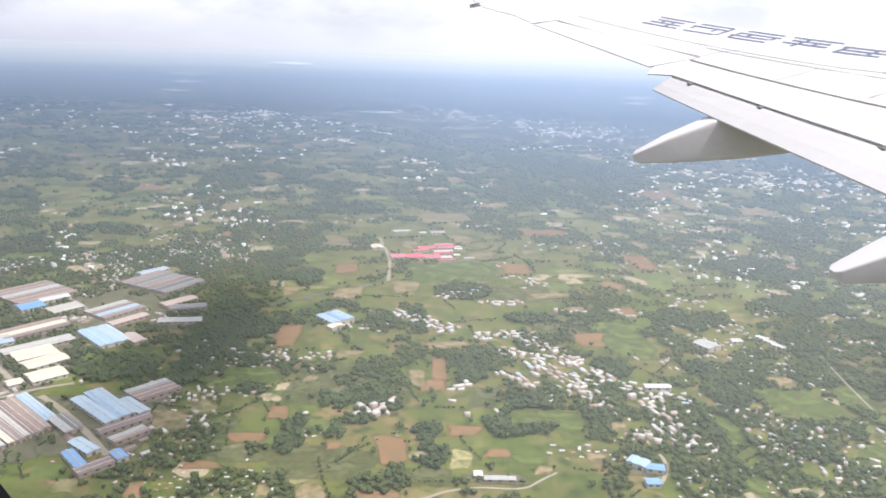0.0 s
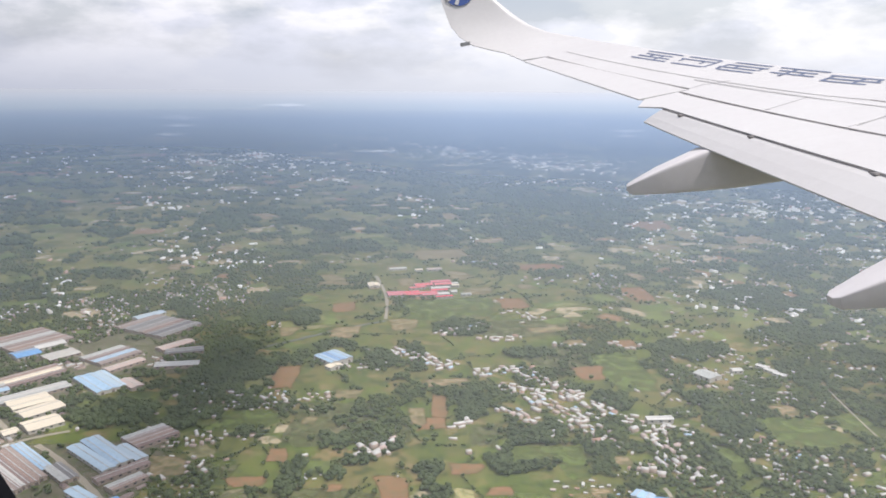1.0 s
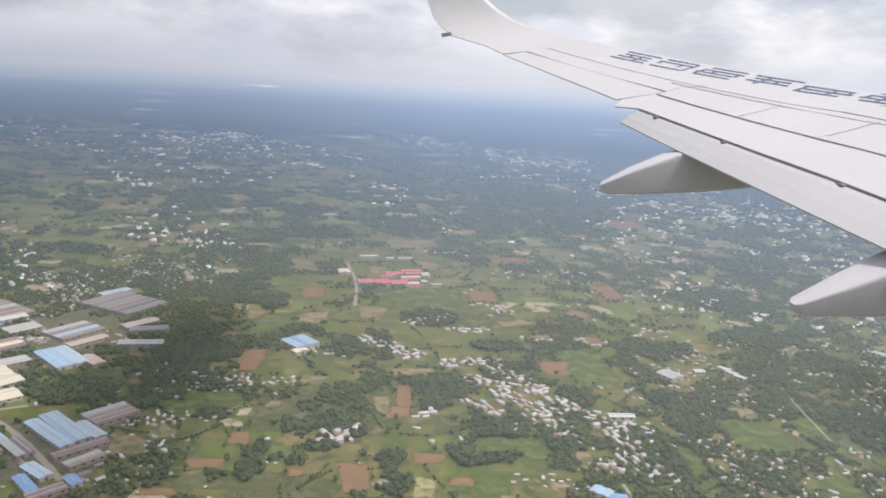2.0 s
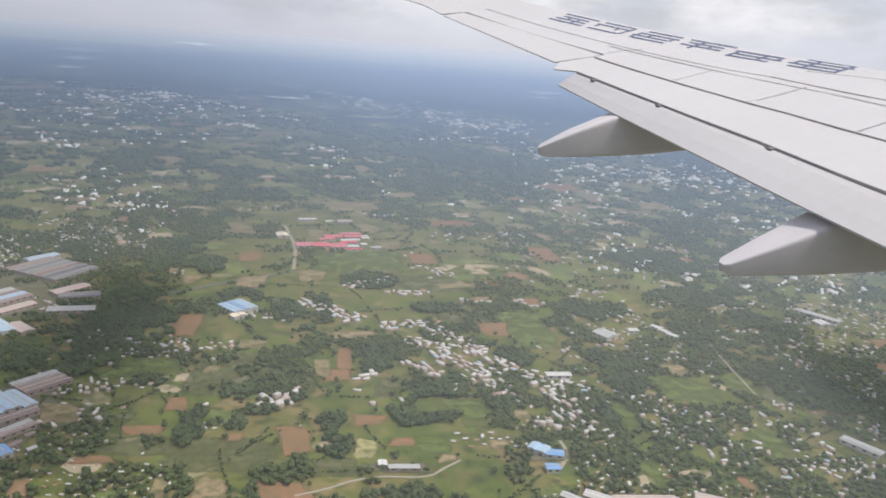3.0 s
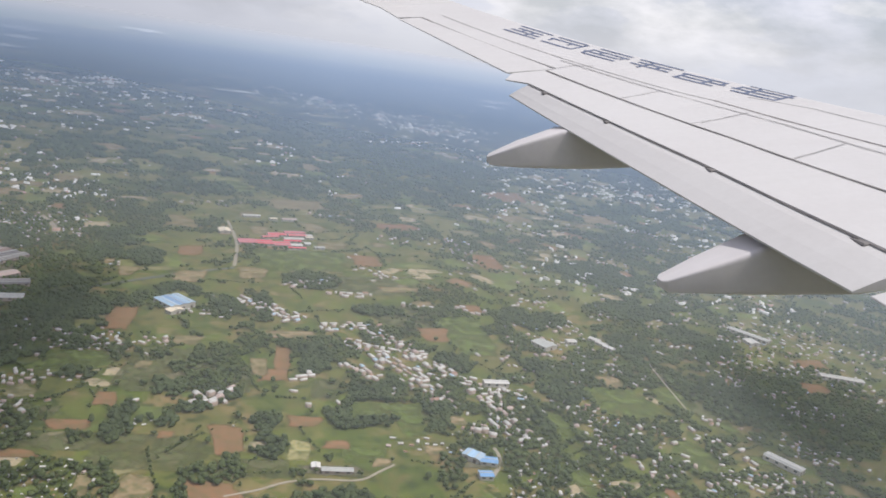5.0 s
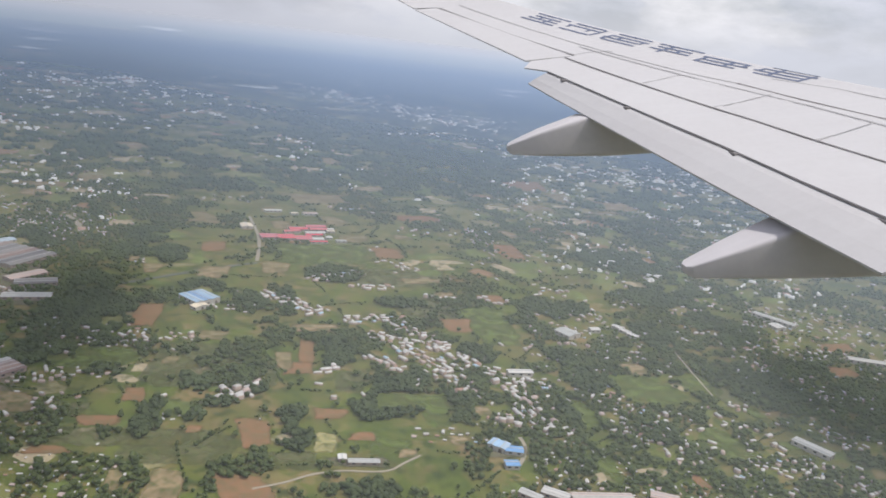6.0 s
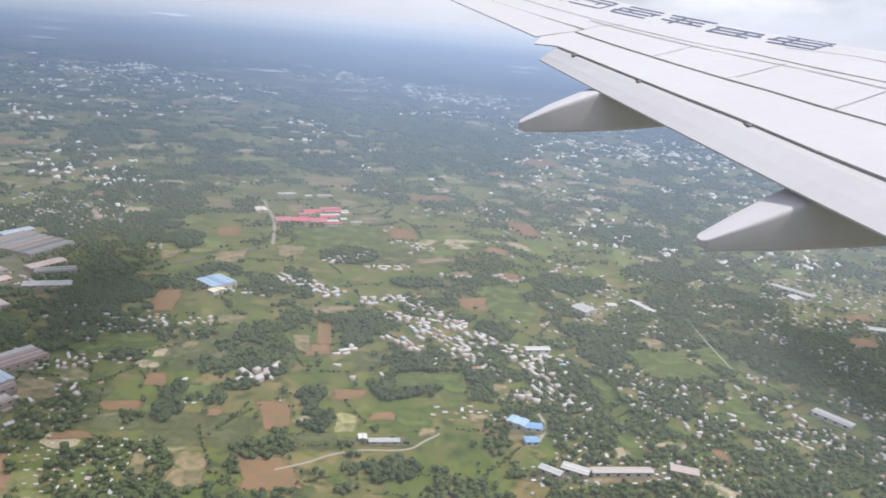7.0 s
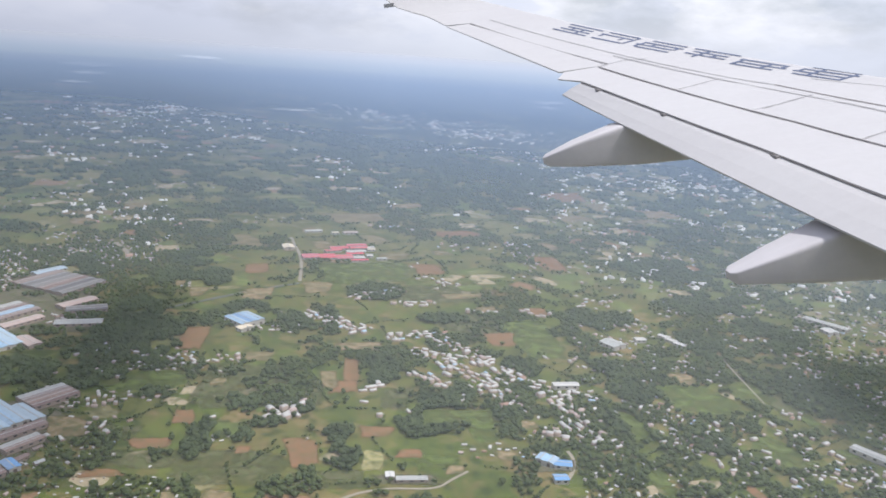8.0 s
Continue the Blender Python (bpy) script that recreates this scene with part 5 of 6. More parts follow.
# the loose village ahead of the wing, and hamlets beyond
for _ in range(8000):
    x, y = rng.uniform(150, 1500), rng.uniform(560, 2300)
    az = math.degrees(math.atan2(x, y))
    near = fbm(np.array([x]), np.array([y]), 1 / 150.0, 3)[0]
    want = 0.6 if az > 15 and y < 1300 else 0.34 if az > 20 else 0.05
    if rng.uniform() < want * (1.0 if near > 0.47 else 0.25):
        settle(x, y, 25 + rng.choice([0, 90]) + rng.uniform(-12, 12))
for _ in range(3500):
    x, y = rng.uniform(-1400, 900), rng.uniform(600, 2600)
    near = fbm(np.array([x]), np.array([y]), 1 / 130.0, 9)[0]
    if abs(x) < 380 and 1400 < y < 2100 and rng.uniform() < 0.8:
        continue
    if near > 0.58 and rng.uniform() < (0.22 if y > 1300 else 0.2):
        settle(x, y, rng.uniform(0, 180))

LABELS = {0: "small house with a white metal roof", 1: "small house with a pale grey sheet roof", 2: "flat-roofed concrete village house", 3: "house with a faded pinkish tiled roof", 4: "house with a terracotta roof", 5: "house with a pale blue metal roof", 6: "small workshop with a rusty brown roof", 7: "small store with a grey sheet roof"}
LOOKS = [(11, 6.0, 2.8, 0, "gable"), (15, 7, 3.4, 1, "gable"), (9, 7, 6.0, 2, "flat"), (11, 8, 5.8, 1, "gable"), (10, 8, 3.2, 3, "gable"), (16, 6.5, 3.2, 0, "gable"), (11, 7, 3.4, 2, "gable"), (12, 7, 3.2, 4, "gable"), (13, 7, 3.4, 0, "gable"), (11, 7, 3.2, 3, "gable"), (10, 7, 3.2, 5, "gable"), (18, 9, 4.2, 6, "gable"), (14, 8, 3.6, 7, "gable"), (20, 8, 4.0, 7, "gable")]
spots.sort(key=lambda q: math.hypot(q[0], q[1]))
first = {}
far_v, far_f = {}, {}
for k, (x, y, turn, size, look_no) in enumerate(spots):
    w, d, h, roof_no, kind = LOOKS[look_no]
    px, py, pz, s = [float(v) for v in land(x, y)]
    m = pose(px, py, pz, 0, 0, turn) @ Matrix.Scale(size * s, 4)
    taken.append((x, y, w / 2 * size + 0.8, d / 2 * size + 1.0, turn))
    if k < 298:
        if look_no in first:
            copy_thing(first[look_no], m)
        else:
            first[look_no] = make_house(w, d, h, ROOFS[roof_no], WALL_M if look_no in (2, 5) else WALL2_M, kind, LABELS[roof_no])
            first[look_no].matrix_world = m
    else:
        vs, fs = far_v.setdefault(roof_no, []), far_f.setdefault(roof_no, [])
        top = h + (d * 0.2 if kind == "gable" else 0.5)
        body = [(-w / 2, -d / 2, 0), (w / 2, -d / 2, 0), (w / 2, d / 2, 0), (-w / 2, d / 2, 0), (-w / 2, -d / 2, h), (w / 2, -d / 2, h), (w / 2, d / 2, h), (-w / 2, d / 2, h), (-w / 2, 0, top), (w / 2, 0, top)]
        o = len(vs)
        vs += [tuple(m @ Vector(p)) for p in body]
        fs += [(o + a, o + b, o + c) for a, b, c in ((0, 1, 5), (0, 5, 4), (2, 3, 7), (2, 7, 6), (1, 2, 6), (1, 6, 5), (3, 0, 4), (3, 4, 7), (4, 5, 9), (4, 9, 8), (6, 7, 8), (6, 8, 9), (5, 6, 9), (7, 4, 8))]
for r, vs in far_v.items():
    me = mesh_np("far_houses", vs, far_f[r], ROOFS[r])
    me.materials.append(WALL2_M)
    me.polygons.foreach_set("material_index", np.tile([1] * 8 + [0] * 4 + [1] * 2, len(vs) // 10).astype(np.int32))
    tagged(new("far_houses", me), "scattered small village houses among trees", "houses", kind="stuff")


# farther hamlets: small gabled houses, too far to tell apart singly
vs, fs = [], []
n = 0
for _ in range(9000):
    az, dist = radians(rng.uniform(-36, 36)), math.exp(rng.uniform(math.log(1500), math.log(9000)))
    x, y = dist * math.sin(az), dist * math.cos(az)
    g = fbm(np.array([x]), np.array([y]), 1 / (45.0 + dist * 0.05), 21)[0]
    if g < (0.62 if dist < 2500 else 0.60) - 0.07 * min(1, max(0, math.degrees(az) - 8) / 10) or n > 1300 or rng.uniform() < 0.4 or (abs(x) < 420 and 1400 < y < 2100 and rng.uniform() < 0.85):
        continue
    n += 1
    px, py, pz, s = [float(q) for q in land(x, y)]
    k = s * rng.uniform(0.5, 0.85) * (1 + max(0.0, dist - 2500.0) / 5000.0)
    w, d, h, top = rng.uniform(10, 24) * k, 8 * k, 5 * k, 7 * k
    m = pose(px, py, pz, 0, 0, rng.uniform(0, 180))
    o = len(vs)
    vs += [tuple(m @ Vector(p)) for p in ((-w / 2, -d / 2, -1), (w / 2, -d / 2, -1), (w / 2, d / 2, -1), (-w / 2, d / 2, -1), (-w / 2, -d / 2, h), (w / 2, -d / 2, h), (w / 2, d / 2, h), (-w / 2, d / 2, h), (-w / 2, 0, top), (w / 2, 0, top))]
    fs += [(o + a, o + b, o + c) for a, b, c in ((0, 1, 5), (0, 5, 4), (2, 3, 7), (2, 7, 6), (1, 2, 6), (1, 6, 5), (3, 0, 4), (3, 4, 7), (4, 5, 9), (4, 9, 8), (6, 7, 8), (6, 8, 9), (5, 6, 9), (7, 4, 8))]
    if dist < 3000:
        taken.append((x, y, w / 2 + 2, d / 2 + 3, 0))


# far towns: small pale blocks
def town(x, y, w, d, turn, n, label):
    c, s0 = math.cos(radians(turn)), math.sin(radians(turn))
    vs, fs = [], []
    big = min(1.6, 0.05 + math.hypot(x, y) / 4200.0)
    for _ in range(int(n * 1.6)):
        u, v = rng.normal(0, 0.27) * w, rng.normal(0, 0.27) * d
        px, py, pz, s = [float(q) for q in land(x + u * c - v * s0, y + u * s0 + v * c)]
        bw, bd, bh = [rng.uniform(*q) * s * big for q in ((8, 20), (8, 30), (4, 8))]
        m = pose(px, py, pz, 0, 0, rng.uniform(0, 180))
        o = len(vs)
        vs += [tuple(m @ Vector((i * bw / 2, j * bd / 2, k))) for k in (-2, bh) for i, j in ((-1, -1), (1, -1), (1, 1), (-1, 1))]
        fs += [(o, o + 1, o + 5, o + 4), (o + 1, o + 2, o + 6, o + 5), (o + 2, o + 3, o + 7, o + 6), (o + 3, o, o + 4, o + 7), (o + 4, o + 5, o + 6, o + 7)]
    tagged(new("far_town", mesh_np("far_town", vs, fs, TOWN_M)), label, "town", kind="stuff")


TOWN_M = Nodes("town_blocks")
TOWN_M = TOWN_M.surface(TOWN_M.ramp(TOWN_M.node("ShaderNodeNewGeometry").outputs["Random Per Island"], [(0.0, (0.88, 0.88, 0.87)), (0.5, (0.62, 0.6, 0.57)), (0.7, (0.85, 0.83, 0.8)), (0.9, (0.5, 0.34, 0.27))], "CONSTANT"), 0.7)
tagged(new("far_hamlets", mesh_np("far_hamlets", vs, fs, TOWN_M)), "scattered far hamlets of pale-roofed houses", "houses", kind="stuff")
for r in [(-1285, 4319, 433, 1092, 57, 50), (-367, 5847, 579, 1552, 57, 34), (80, 5142, 789, 2002, 49, 60), (484, 4415, 658, 1059, 41, 75), (688, 3975, 376, 1331, 37, 45), (-934, 4449, 248, 551, 54, 12), (-597, 3497, 111, 215, 43, 8), (-435, 3893, 101, 265, 45, 5), (-202, 2928, 117, 570, 34, 8), (116, 3603, 331, 698, 38, 16), (-1017, 2631, 99, 381, 38, 10), (-744, 3022, 195, 326, 40, 10), (366, 3568, 393, 368, 35, 14), (762, 2926, 315, 629, 27, 30), (705, 3375, 270, 469, 31, 20), (1368, 2796, 686, 682, 23, 140), (996, 2636, 458, 417, 23, 50), (-1311, 4864, 242, 624, 19, 30)]:
    town(*r, "pale blocks of a far town")


# ---- trees ----
taken += kept


def ico(sub):
    bm = bmesh.new()
    bmesh.ops.create_icosphere(bm, subdivisions=sub, radius=1.0)
    v = np.array([p.co[:] for p in bm.verts])
    f = np.array([[q.index for q in p.verts] for p in bm.faces])
    bm.free()
    return v, f


ICO = ico(1)


def clumps(px, py, pz, rad, flatten=0.8, jag=0.30):
    """Jagged leaf clumps, one at each centre: vertices and triangles."""
    v, f = ICO
    n = len(px)
    k = 1 + rng.uniform(-jag, jag, (n, len(v)))
    sc = np.stack([rad * rng.uniform(0.8, 1.25, n), rad * rng.uniform(0.8, 1.25, n), rad * flatten * rng.uniform(0.8, 1.2, n)], -1)
    a = rng.uniform(0, 6.28, n)
    bx, by, bz = v[:, 0], v[:, 1], v[:, 2]
    vx = (bx * np.cos(a)[:, None] - by * np.sin(a)[:, None]) * k * sc[:, 0:1] + px[:, None]
    vy = (bx * np.sin(a)[:, None] + by * np.cos(a)[:, None]) * k * sc[:, 1:2] + py[:, None]
    vz = bz * k * sc[:, 2:3] + pz[:, None]
    faces = (f[None] + (np.arange(n) * len(v))[:, None, None]).reshape(-1, 3)
    return np.stack([vx, vy, vz], -1).reshape(-1, 3), faces


def trees_mesh(name, x, y, rad, per, mat, flatten=0.8):
    """Crowns of several leaf clumps each, over the places x, y of the plain."""
    gx, gy, gz, s = land(x, y)
    n = len(x)
    r = rad * s
    off = rng.normal(0, 1, (n, per, 3))
    off /= np.maximum(np.linalg.norm(off, axis=2, keepdims=True), 1e-3) / rng.uniform(0.2, 0.9, (n, per, 1))
    if per == 1:
        off *= 0
    cx = gx[:, None] + off[..., 0] * r[:, None] * 0.8
    cy = gy[:, None] + off[..., 1] * r[:, None] * 0.8
    cz = gz[:, None] + r[:, None] * (0.85 + 0.45 * off[..., 2])
    cr = np.repeat(r[:, None], per, 1) * (0.55 if per > 1 else 1.0) * rng.uniform(0.75, 1.2, (n, per))
    v, f = clumps(cx.ravel(), cy.ravel(), cz.ravel() if flatten == 0.8 else cz.ravel() * 0 + np.repeat(gz, per) + cr.ravel() * flatten * 0.6, cr.ravel(), flatten)
    return mesh_np(name, v, f, mat)


def grid_points(x0, x1, y0, y1, step):
    gx, gy = np.meshgrid(np.arange(x0, x1, step), np.arange(y0, y1, step))
    n = gx.size
    return gx.ravel() + rng.uniform(-0.45, 0.45, n) * step, gy.ravel() + rng.uniform(-0.45, 0.45, n) * step


wood_rects = []
for x, y, w, d, turn in WOOD + WOOD_FAR + WOOD_WEST:
    far = math.hypot(x, y) > 1700
    step = 6.0 if not far else 12.0
    gx, gy = grid_points(-w / 2 - 6, w / 2 + 6, -d / 2 - 6, d / 2 + 6, step)
    edge = np.sqrt((gx / (w / 2)) ** 2 + (gy / (d / 2)) ** 2)
    c, s = math.cos(radians(turn)), math.sin(radians(turn))
    tx, ty = x + gx * c - gy * s, y + gx * s + gy * c
    keep = (edge < 0.42 + 0.85 * fbm(tx, ty, 1 / 22.0, 5)) & ~inside(tx, ty, taken)
    tx, ty = tx[keep], ty[keep]
    if len(tx) < 4:
        continue
    rad = rng.uniform(3.4, 5.6, len(tx)) if not far else rng.uniform(6, 9, len(tx))
    tagged(new("woodland", trees_mesh("woodland", tx, ty, rad, 5 if not far else 2, WOODS_M)), "dense dark green copse of broadleaf trees", "wood", kind="stuff")
    wood_rects.append((x, y, w / 2 * 0.7, d / 2 * 0.7, turn))


# share of tree cover, by the way from the eye (-24 to 32 degrees, in steps of 7) and the angle below the horizon
DEPTHS = (4, 7, 10, 13, 16, 20, 25, 31)
SHARES = np.array([(0.48, 0.45, 0.44, 0.47, 0.49, 0.51, 0.51, 0.51, 0.50),
                   (0.33, 0.31, 0.32, 0.48, 0.51, 0.51, 0.44, 0.41, 0.42),
                   (0.38, 0.36, 0.42, 0.59, 0.58, 0.54, 0.41, 0.49, 0.57),
                   (0.55, 0.47, 0.41, 0.40, 0.39, 0.40, 0.46, 0.62, 0.65),
                   (0.69, 0.45, 0.27, 0.22, 0.23, 0.30, 0.45, 0.57, 0.59),
                   (0.65, 0.24, 0.25, 0.23, 0.20, 0.31, 0.40, 0.53, 0.64),
                   (0.24, 0.19, 0.21, 0.24, 0.27, 0.49, 0.57, 0.56, 0.60),
                   (0.28, 0.10, 0.14, 0.18, 0.24, 0.55, 0.64, 0.64, 0.64)])


def tree_share(d, az):
    i = np.interp(np.degrees(np.arctan2(400.0, d)), DEPTHS, np.arange(8))
    j = np.clip((az + 24) / 7, 0, 8)
    i0, j0 = np.minimum(i.astype(int), 6), np.minimum(j.astype(int), 7)
    a, b = i - i0, j - j0
    return (SHARES[i0, j0] * (1 - b) + SHARES[i0, j0 + 1] * b) * (1 - a) + (SHARES[i0 + 1, j0] * (1 - b) + SHARES[i0 + 1, j0 + 1] * b) * a


def scattered(name, d0, d1, step, rad, per, label, mat, bias=0.0, coarse=1.0, flatten=0.8):
    """Woods, hedges and single trees over a ring of the plain within the view."""
    gx, gy = grid_points(-d1 * 0.85, d1 * 0.85, 300, d1, step)
    d, az = np.hypot(gx, gy), np.degrees(np.arctan2(gx, gy))
    k = (d >= d0) & (d < d1) & (az > -42) & (az < 47)
    gx, gy, d, az = gx[k], gy[k], d[k], az[k]
    big = fbm(gx, gy, 1 / 125.0 / coarse, 1, 3)
    mid = fbm(gx, gy, 1 / 30.0 / coarse, 2, 3)
    cover = 0.5 + 0.34 * (tree_share(d, az) - 0.5) + bias
    cover = cover + 0.24 * inside(gx, gy, [(x, y, w * 0.55, d * 0.55, a) for x, y, w, d, a in HOUSES_WEST])
    f = 0.5 * big + 0.5 * mid
    want = np.clip((cover - (1 - f)) * 26 + 0.5, 0.003, 0.97)
    keep = (rng.uniform(size=len(gx)) < want) & ~inside(gx, gy, taken) & ~inside(gx, gy, wood_rects)
    gx, gy = gx[keep], gy[keep]
    r = rng.uniform(*rad, len(gx))
    tagged(new(name, trees_mesh(name, gx, gy, r, per, mat, flatten)), label, "trees", kind="stuff")


scattered("hedges_and_trees", 480, 1250, 6.3, (2.6, 5.2), 4, "trees and hedges scattered between fields", TREES_M)
scattered("woods", 1250, 2200, 8.5, (3.6, 6.0), 2, "patchy woods and tree lines", TREES_M, 0.0, 1.05)
scattered("far_woods", 2200, 3400, 13.0, (6.0, 9.5), 1, "patchy distant woods", WOODS_M, 0.0, 1.15, 0.7)
scattered("farther_woods", 3400, 5200, 25.0, (10.0, 16.0), 1, "patchy distant woods", WOODS_M, 0.0, 1.6, 0.45)
scattered("farthest_woods", 5200, 12000, 70.0, (26.0, 44.0), 1, "blue-green woods near the horizon", WOODS_M, 0.0, 3.2, 0.3)


def hedgerows(name, count, d0, d1, gap, rad, label):
    """Lines of bushes and small trees along the edges of fields."""
    hx, hy = [], []
    for _ in range(count):
        az, dist = radians(rng.uniform(-34, 34)), math.exp(rng.uniform(math.log(d0), math.log(d1)))
        x, y, a, bend = dist * math.sin(az), dist * math.cos(az), radians(rng.choice([10, 100, 40, 130]) + rng.uniform(-18, 18)), rng.normal(0, 0.012)
        for _ in range(int(rng.uniform(9, 34))):
            x, y, a = x + math.cos(a) * gap, y + math.sin(a) * gap, a + bend * gap / 4
            if rng.uniform() < 0.85:
                hx.append(x + rng.normal(0, gap * 0.2))
                hy.append(y + rng.normal(0, gap * 0.2))
    hx, hy = np.array(hx), np.array(hy)
    keep = ~inside(hx, hy, taken)
    tagged(new(name, trees_mesh(name, hx[keep], hy[keep], rng.uniform(*rad, int(keep.sum())), 2, TREES_M)), label, "hedges", kind="stuff")


hedgerows("hedgerows", 170, 560, 1400, 3.2, (1.5, 3.0), "dark green hedgerows between fields and lanes")
hedgerows("far_hedgerows", 200, 1400, 3000, 5.5, (2.6, 4.6), "dark hedgerows far across the plain")


def make_tree(h, r):
    """A field tree: tapered trunk with limbs and a crown of leaf clumps."""
    ob = tagged(new("tree"), "single dark green broadleaf tree in a meadow", "tree", "trees of the meadows")
    bm = bmesh.new()
    bmesh.ops.create_cone(bm, segments=8, radius1=0.35, radius2=0.14, depth=h * 0.6, matrix=Matrix.Translation((0, 0, h * 0.3 - 0.3)), cap_ends=True)
    for a in range(0, 360, 72):
        bmesh.ops.create_cone(bm, segments=5, radius1=0.12, radius2=0.04, depth=h * 0.4, matrix=Matrix.Translation((0, 0, h * 0.4)) @ pose(0, 0, 0, 0, 0, a) @ pose(0, 0, 0, 0, 45, 0) @ Matrix.Translation((0, 0, h * 0.2)), cap_ends=True)
    part("trunk", bm, BARK_M, ob)
    o = rng.normal(0, 1, (16, 3))
    o /= np.linalg.norm(o, axis=1, keepdims=True)
    o *= rng.uniform(0.35, 0.95, (16, 1))
    v, f = clumps(o[:, 0] * r, o[:, 1] * r, h * 0.62 + o[:, 2] * r * 0.75, np.full(16, r * 0.42))
    part("crown", mesh_np("crown", v, f, TREES_M), TREES_M, ob)
    return ob


kinds = [make_tree(10, 3.8), make_tree(12, 4.6), make_tree(8, 3.2)]
n = 0
for _ in range(4000):
    x, y = rng.uniform(-330, 420), rng.uniform(560, 1150)
    if n >= 100 or abs(math.atan2(x, y)) > 0.55:
        continue
    p, q = np.array([x]), np.array([y])
    if fbm(p, q, 1 / 70.0, 12)[0] < 0.5 or inside(p, q, taken)[0] or inside(p, q, wood_rects, 4)[0]:
        continue
    m = pose(x, y, 0, 0, 0, rng.uniform(0, 360)) @ Matrix.Scale(rng.uniform(0.7, 1.15), 4)
    if n < 3:
        kinds[n].matrix_world = m
    else:
        copy_thing(kinds[n % 3], m)
    n += 1


# ---- clouds out of view, added over the plain to shade the land ----
def mat_cloud():
    m = Nodes("shade_cloud_veil")
    co = objco(m)
    flat_co = m.node("ShaderNodeVectorMath", {0: co, 1: (1.0, 1.0, 0.0)}, operation="MULTIPLY").outputs[0]
    r = m.node("ShaderNodeVectorMath", {0: flat_co}, operation="LENGTH").outputs["Value"]
    r = m.math("ADD", r, m.math("MULTIPLY", m.math("SUBTRACT", m.noise(co, 2.2, 5, 0.6), 0.5), 0.9))
    a = m.math("MULTIPLY", m.ramp(r, [(0.35, 1.0), (0.98, 0.0)]), 0.68)
    tl = m.node("ShaderNodeBsdfTranslucent", {"Color": (0.85, 0.86, 0.88, 1)})
    tr = m.node("ShaderNodeBsdfTransparent")
    mx = m.node("ShaderNodeMixShader", {"Fac": a})
    m.t.links.new(tr.outputs[0], mx.inputs[1])
    m.t.links.new(tl.outputs[0], mx.inputs[2])
    m.t.links.new(mx.outputs[0], m.out.inputs["Surface"])
    return m.mat


CLOUD_M = mat_cloud()
for x, y, w, d, turn in [(-345, 1060, 290, 420, 11), (-330, 800, 330, 560, 6), (655, 820, 330, 600, 3)]:
    v, f = [], []
    for i in range(19):
        for j in range(48):
            q, a = i / 18.0, 2 * math.pi * j / 48
            z = 0.22 * (1 - q * q) + 0.05 * noise.noise((q * 4 * math.cos(a) + x, q * 4 * math.sin(a), 1.7))
            v.append((q * math.cos(a), q * math.sin(a), z))
            if i:
                k = (j + 1) % 48
                f.append(((i - 1) * 48 + j, (i - 1) * 48 + k, i * 48 + k, i * 48 + j))
    ob = new("cloud", mesh_np("cloud", v, f, CLOUD_M))
    up = SUN_DIR * (1400.0 / SUN_DIR.z)
    ob.matrix_world = pose(x + up.x, y + up.y, 1400, 0, 0, turn) @ Matrix.Diagonal((w / 2, d / 2, (w + d) / 4, 1))
    tagged(ob, "soft white cloud out of view, added to shade the plain", "cloud", kind="structure")


# ---- the cabin window and the fuselage ----
CABIN = AIR @ Matrix.Translation((-3.823, 1.455, 2.080))      # the eye's place in the aircraft
# the backlit cabin's shade is put into this near-black base colour
LINING_M = mat_plain("cabin_lining_painted_shade", (0.055, 0.055, 0.065), 0.7, grain=30.0, amount=0.2)


def opening(k, y):
    """The window's rounded outline, grown k times about its middle, at the distance y outboard of the eye."""
    pts = []
    for i in range(72):
        a = 2 * math.pi * i / 72
        c, s = math.cos(a), math.sin(a)
        pts.append(Vector((0.056 + 0.139 * k * math.copysign(abs(c) ** 0.4, c), y, 0.097 + 0.185 * k * math.copysign(abs(s) ** 0.4, s))))
    return pts


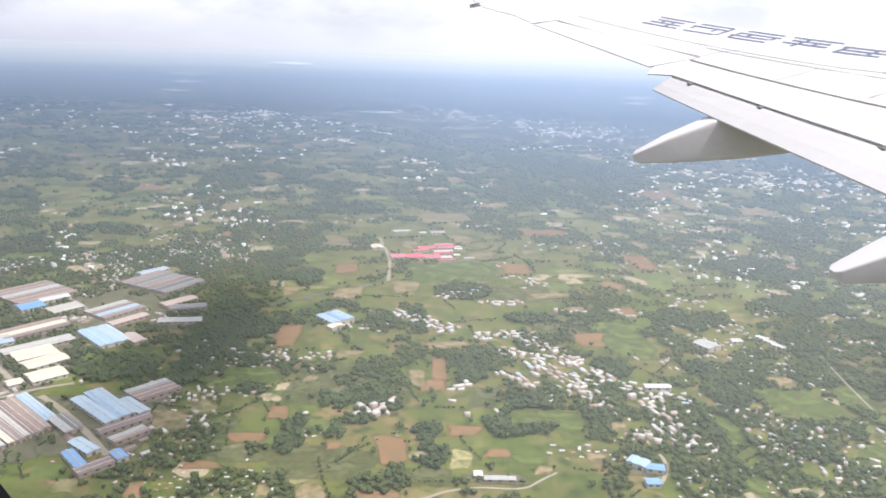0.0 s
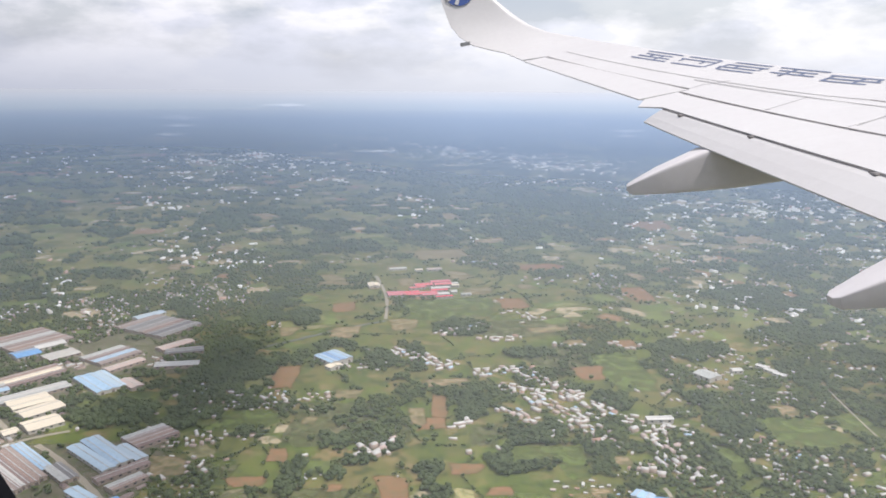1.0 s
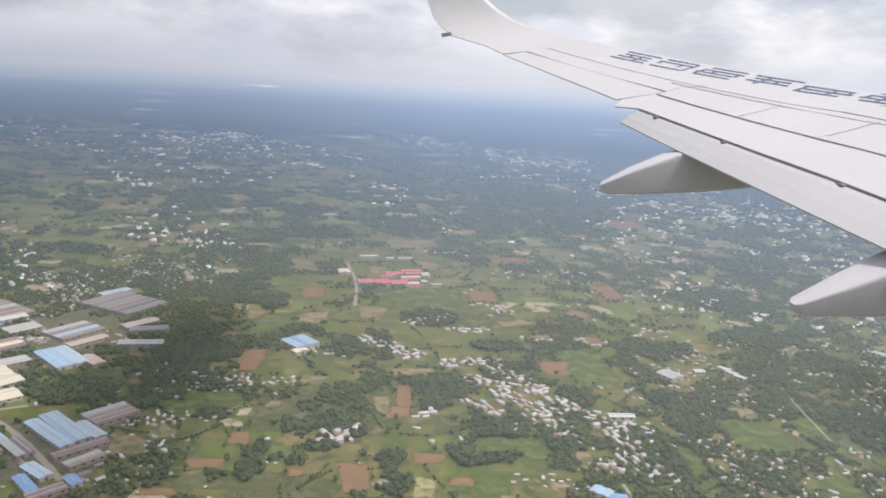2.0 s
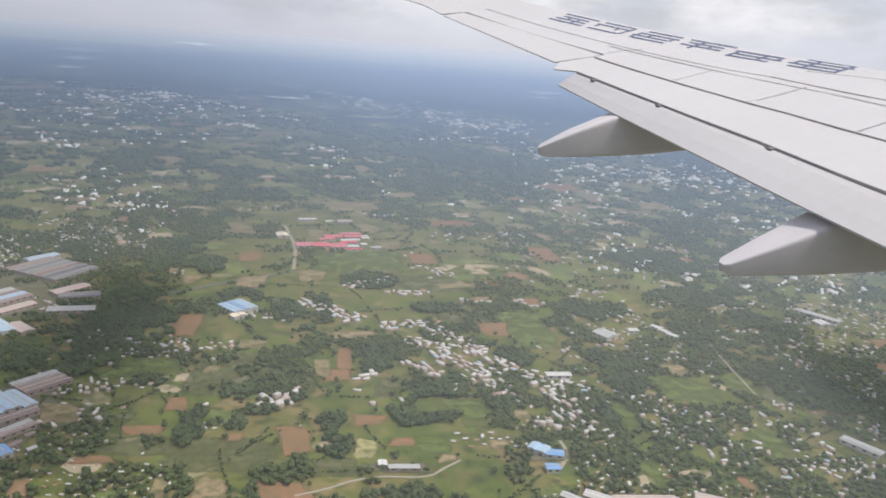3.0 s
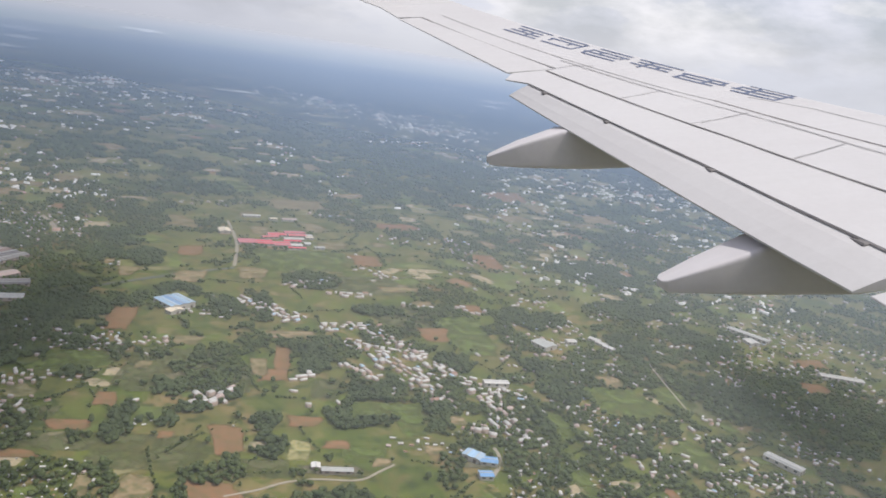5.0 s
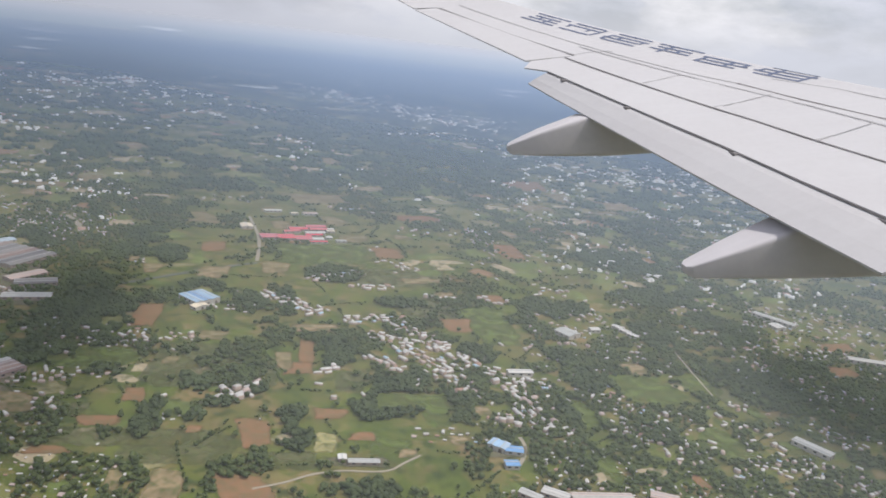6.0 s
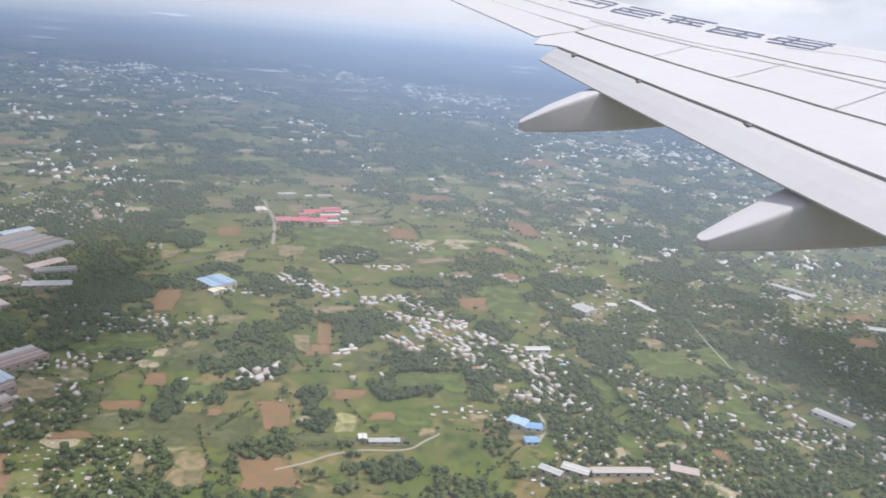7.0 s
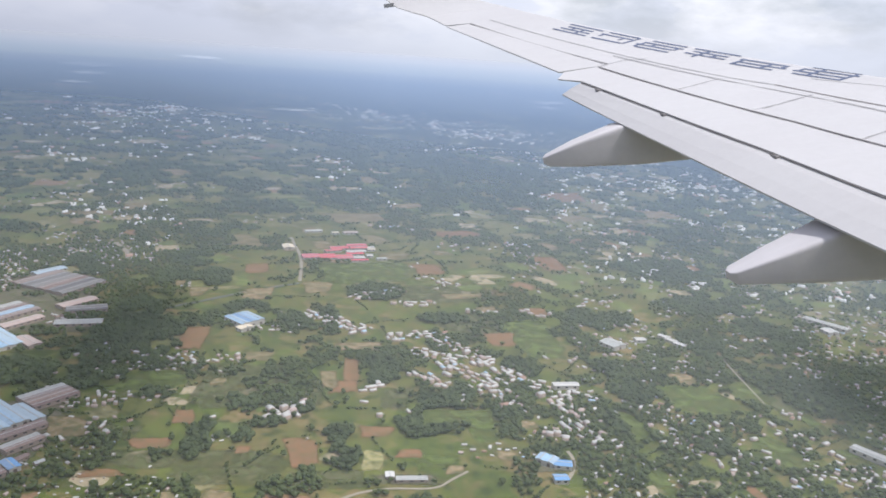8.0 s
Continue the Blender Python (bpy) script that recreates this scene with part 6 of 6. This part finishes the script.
def ring(loops):
    bm = bmesh.new()
    rows = [[bm.verts.new(p) for p in q] for q in loops]
    for a, b in zip(rows, rows[1:]):
        for i in range(len(a)):
            j = (i + 1) % len(a)
            bm.faces.new((a[i], a[j], b[j], b[i]))
    return bm


win = tagged(new("window_1", to_mesh("window_1", ring([opening(1.5, 0.066), opening(1.15, 0.07), opening(1.04, 0.078), opening(1.0, 0.09), opening(1.03, 0.094), opening(1.3, 0.118), opening(1.6, 0.112), opening(1.6, 0.066), opening(1.5, 0.066)]), LINING_M, True)),
             "rounded cabin window surround painted dark as in backlit shade", "window", kind="structure")
win.matrix_world = CABIN

fuselage = tagged(new("aircraft_fuselage"), "white airliner fuselage section with a shade-coloured cabin lining", "fuselage")
fuselage.matrix_world = AIR
bm = bmesh.new()
xs = [-9.0, -7.0, -5.2, -4.6, -4.12, -3.42, -3.0, -2.0, 0.0, 3.0, 7.0]
angs = list(range(0, 360, 10))
angs = sorted(set(angs) | {3, 22})
grid = [[bm.verts.new((x, 1.62 * math.cos(radians(a)), 1.75 + 1.62 * math.sin(radians(a)))) for a in angs] for x in xs]
for i in range(len(xs) - 1):
    for j in range(len(angs)):
        a0 = angs[j]
        if xs[i] == -4.12 and 3 <= a0 < 22:
            continue
        k = (j + 1) % len(angs)
        bm.faces.new((grid[i][j], grid[i][k], grid[i + 1][k], grid[i + 1][j]))
bm.faces.new(grid[0])
bm.faces.new(grid[-1][::-1])
part("skin", bm, PAINT_M, fuselage, smooth=False)
secs = []
for x, w, z0, z1 in ((-2.6, 0.6, 0.0, 0.5), (-1.2, 1.3, -0.45, 0.6), (1.0, 1.6, -0.62, 0.7), (3.5, 1.5, -0.55, 0.65), (5.6, 0.6, 0.0, 0.5)):
    secs.append([Vector((x, w * math.copysign(abs(math.cos(radians(a))) ** 0.6, math.cos(radians(a))), (z0 + z1) / 2 + (z1 - z0) / 2 * math.copysign(abs(math.sin(radians(a))) ** 0.6, math.sin(radians(a))))) for a in range(0, 360, 15)])
part("belly_fairing", loft(secs), PAINT_M, fuselage, smooth=True)
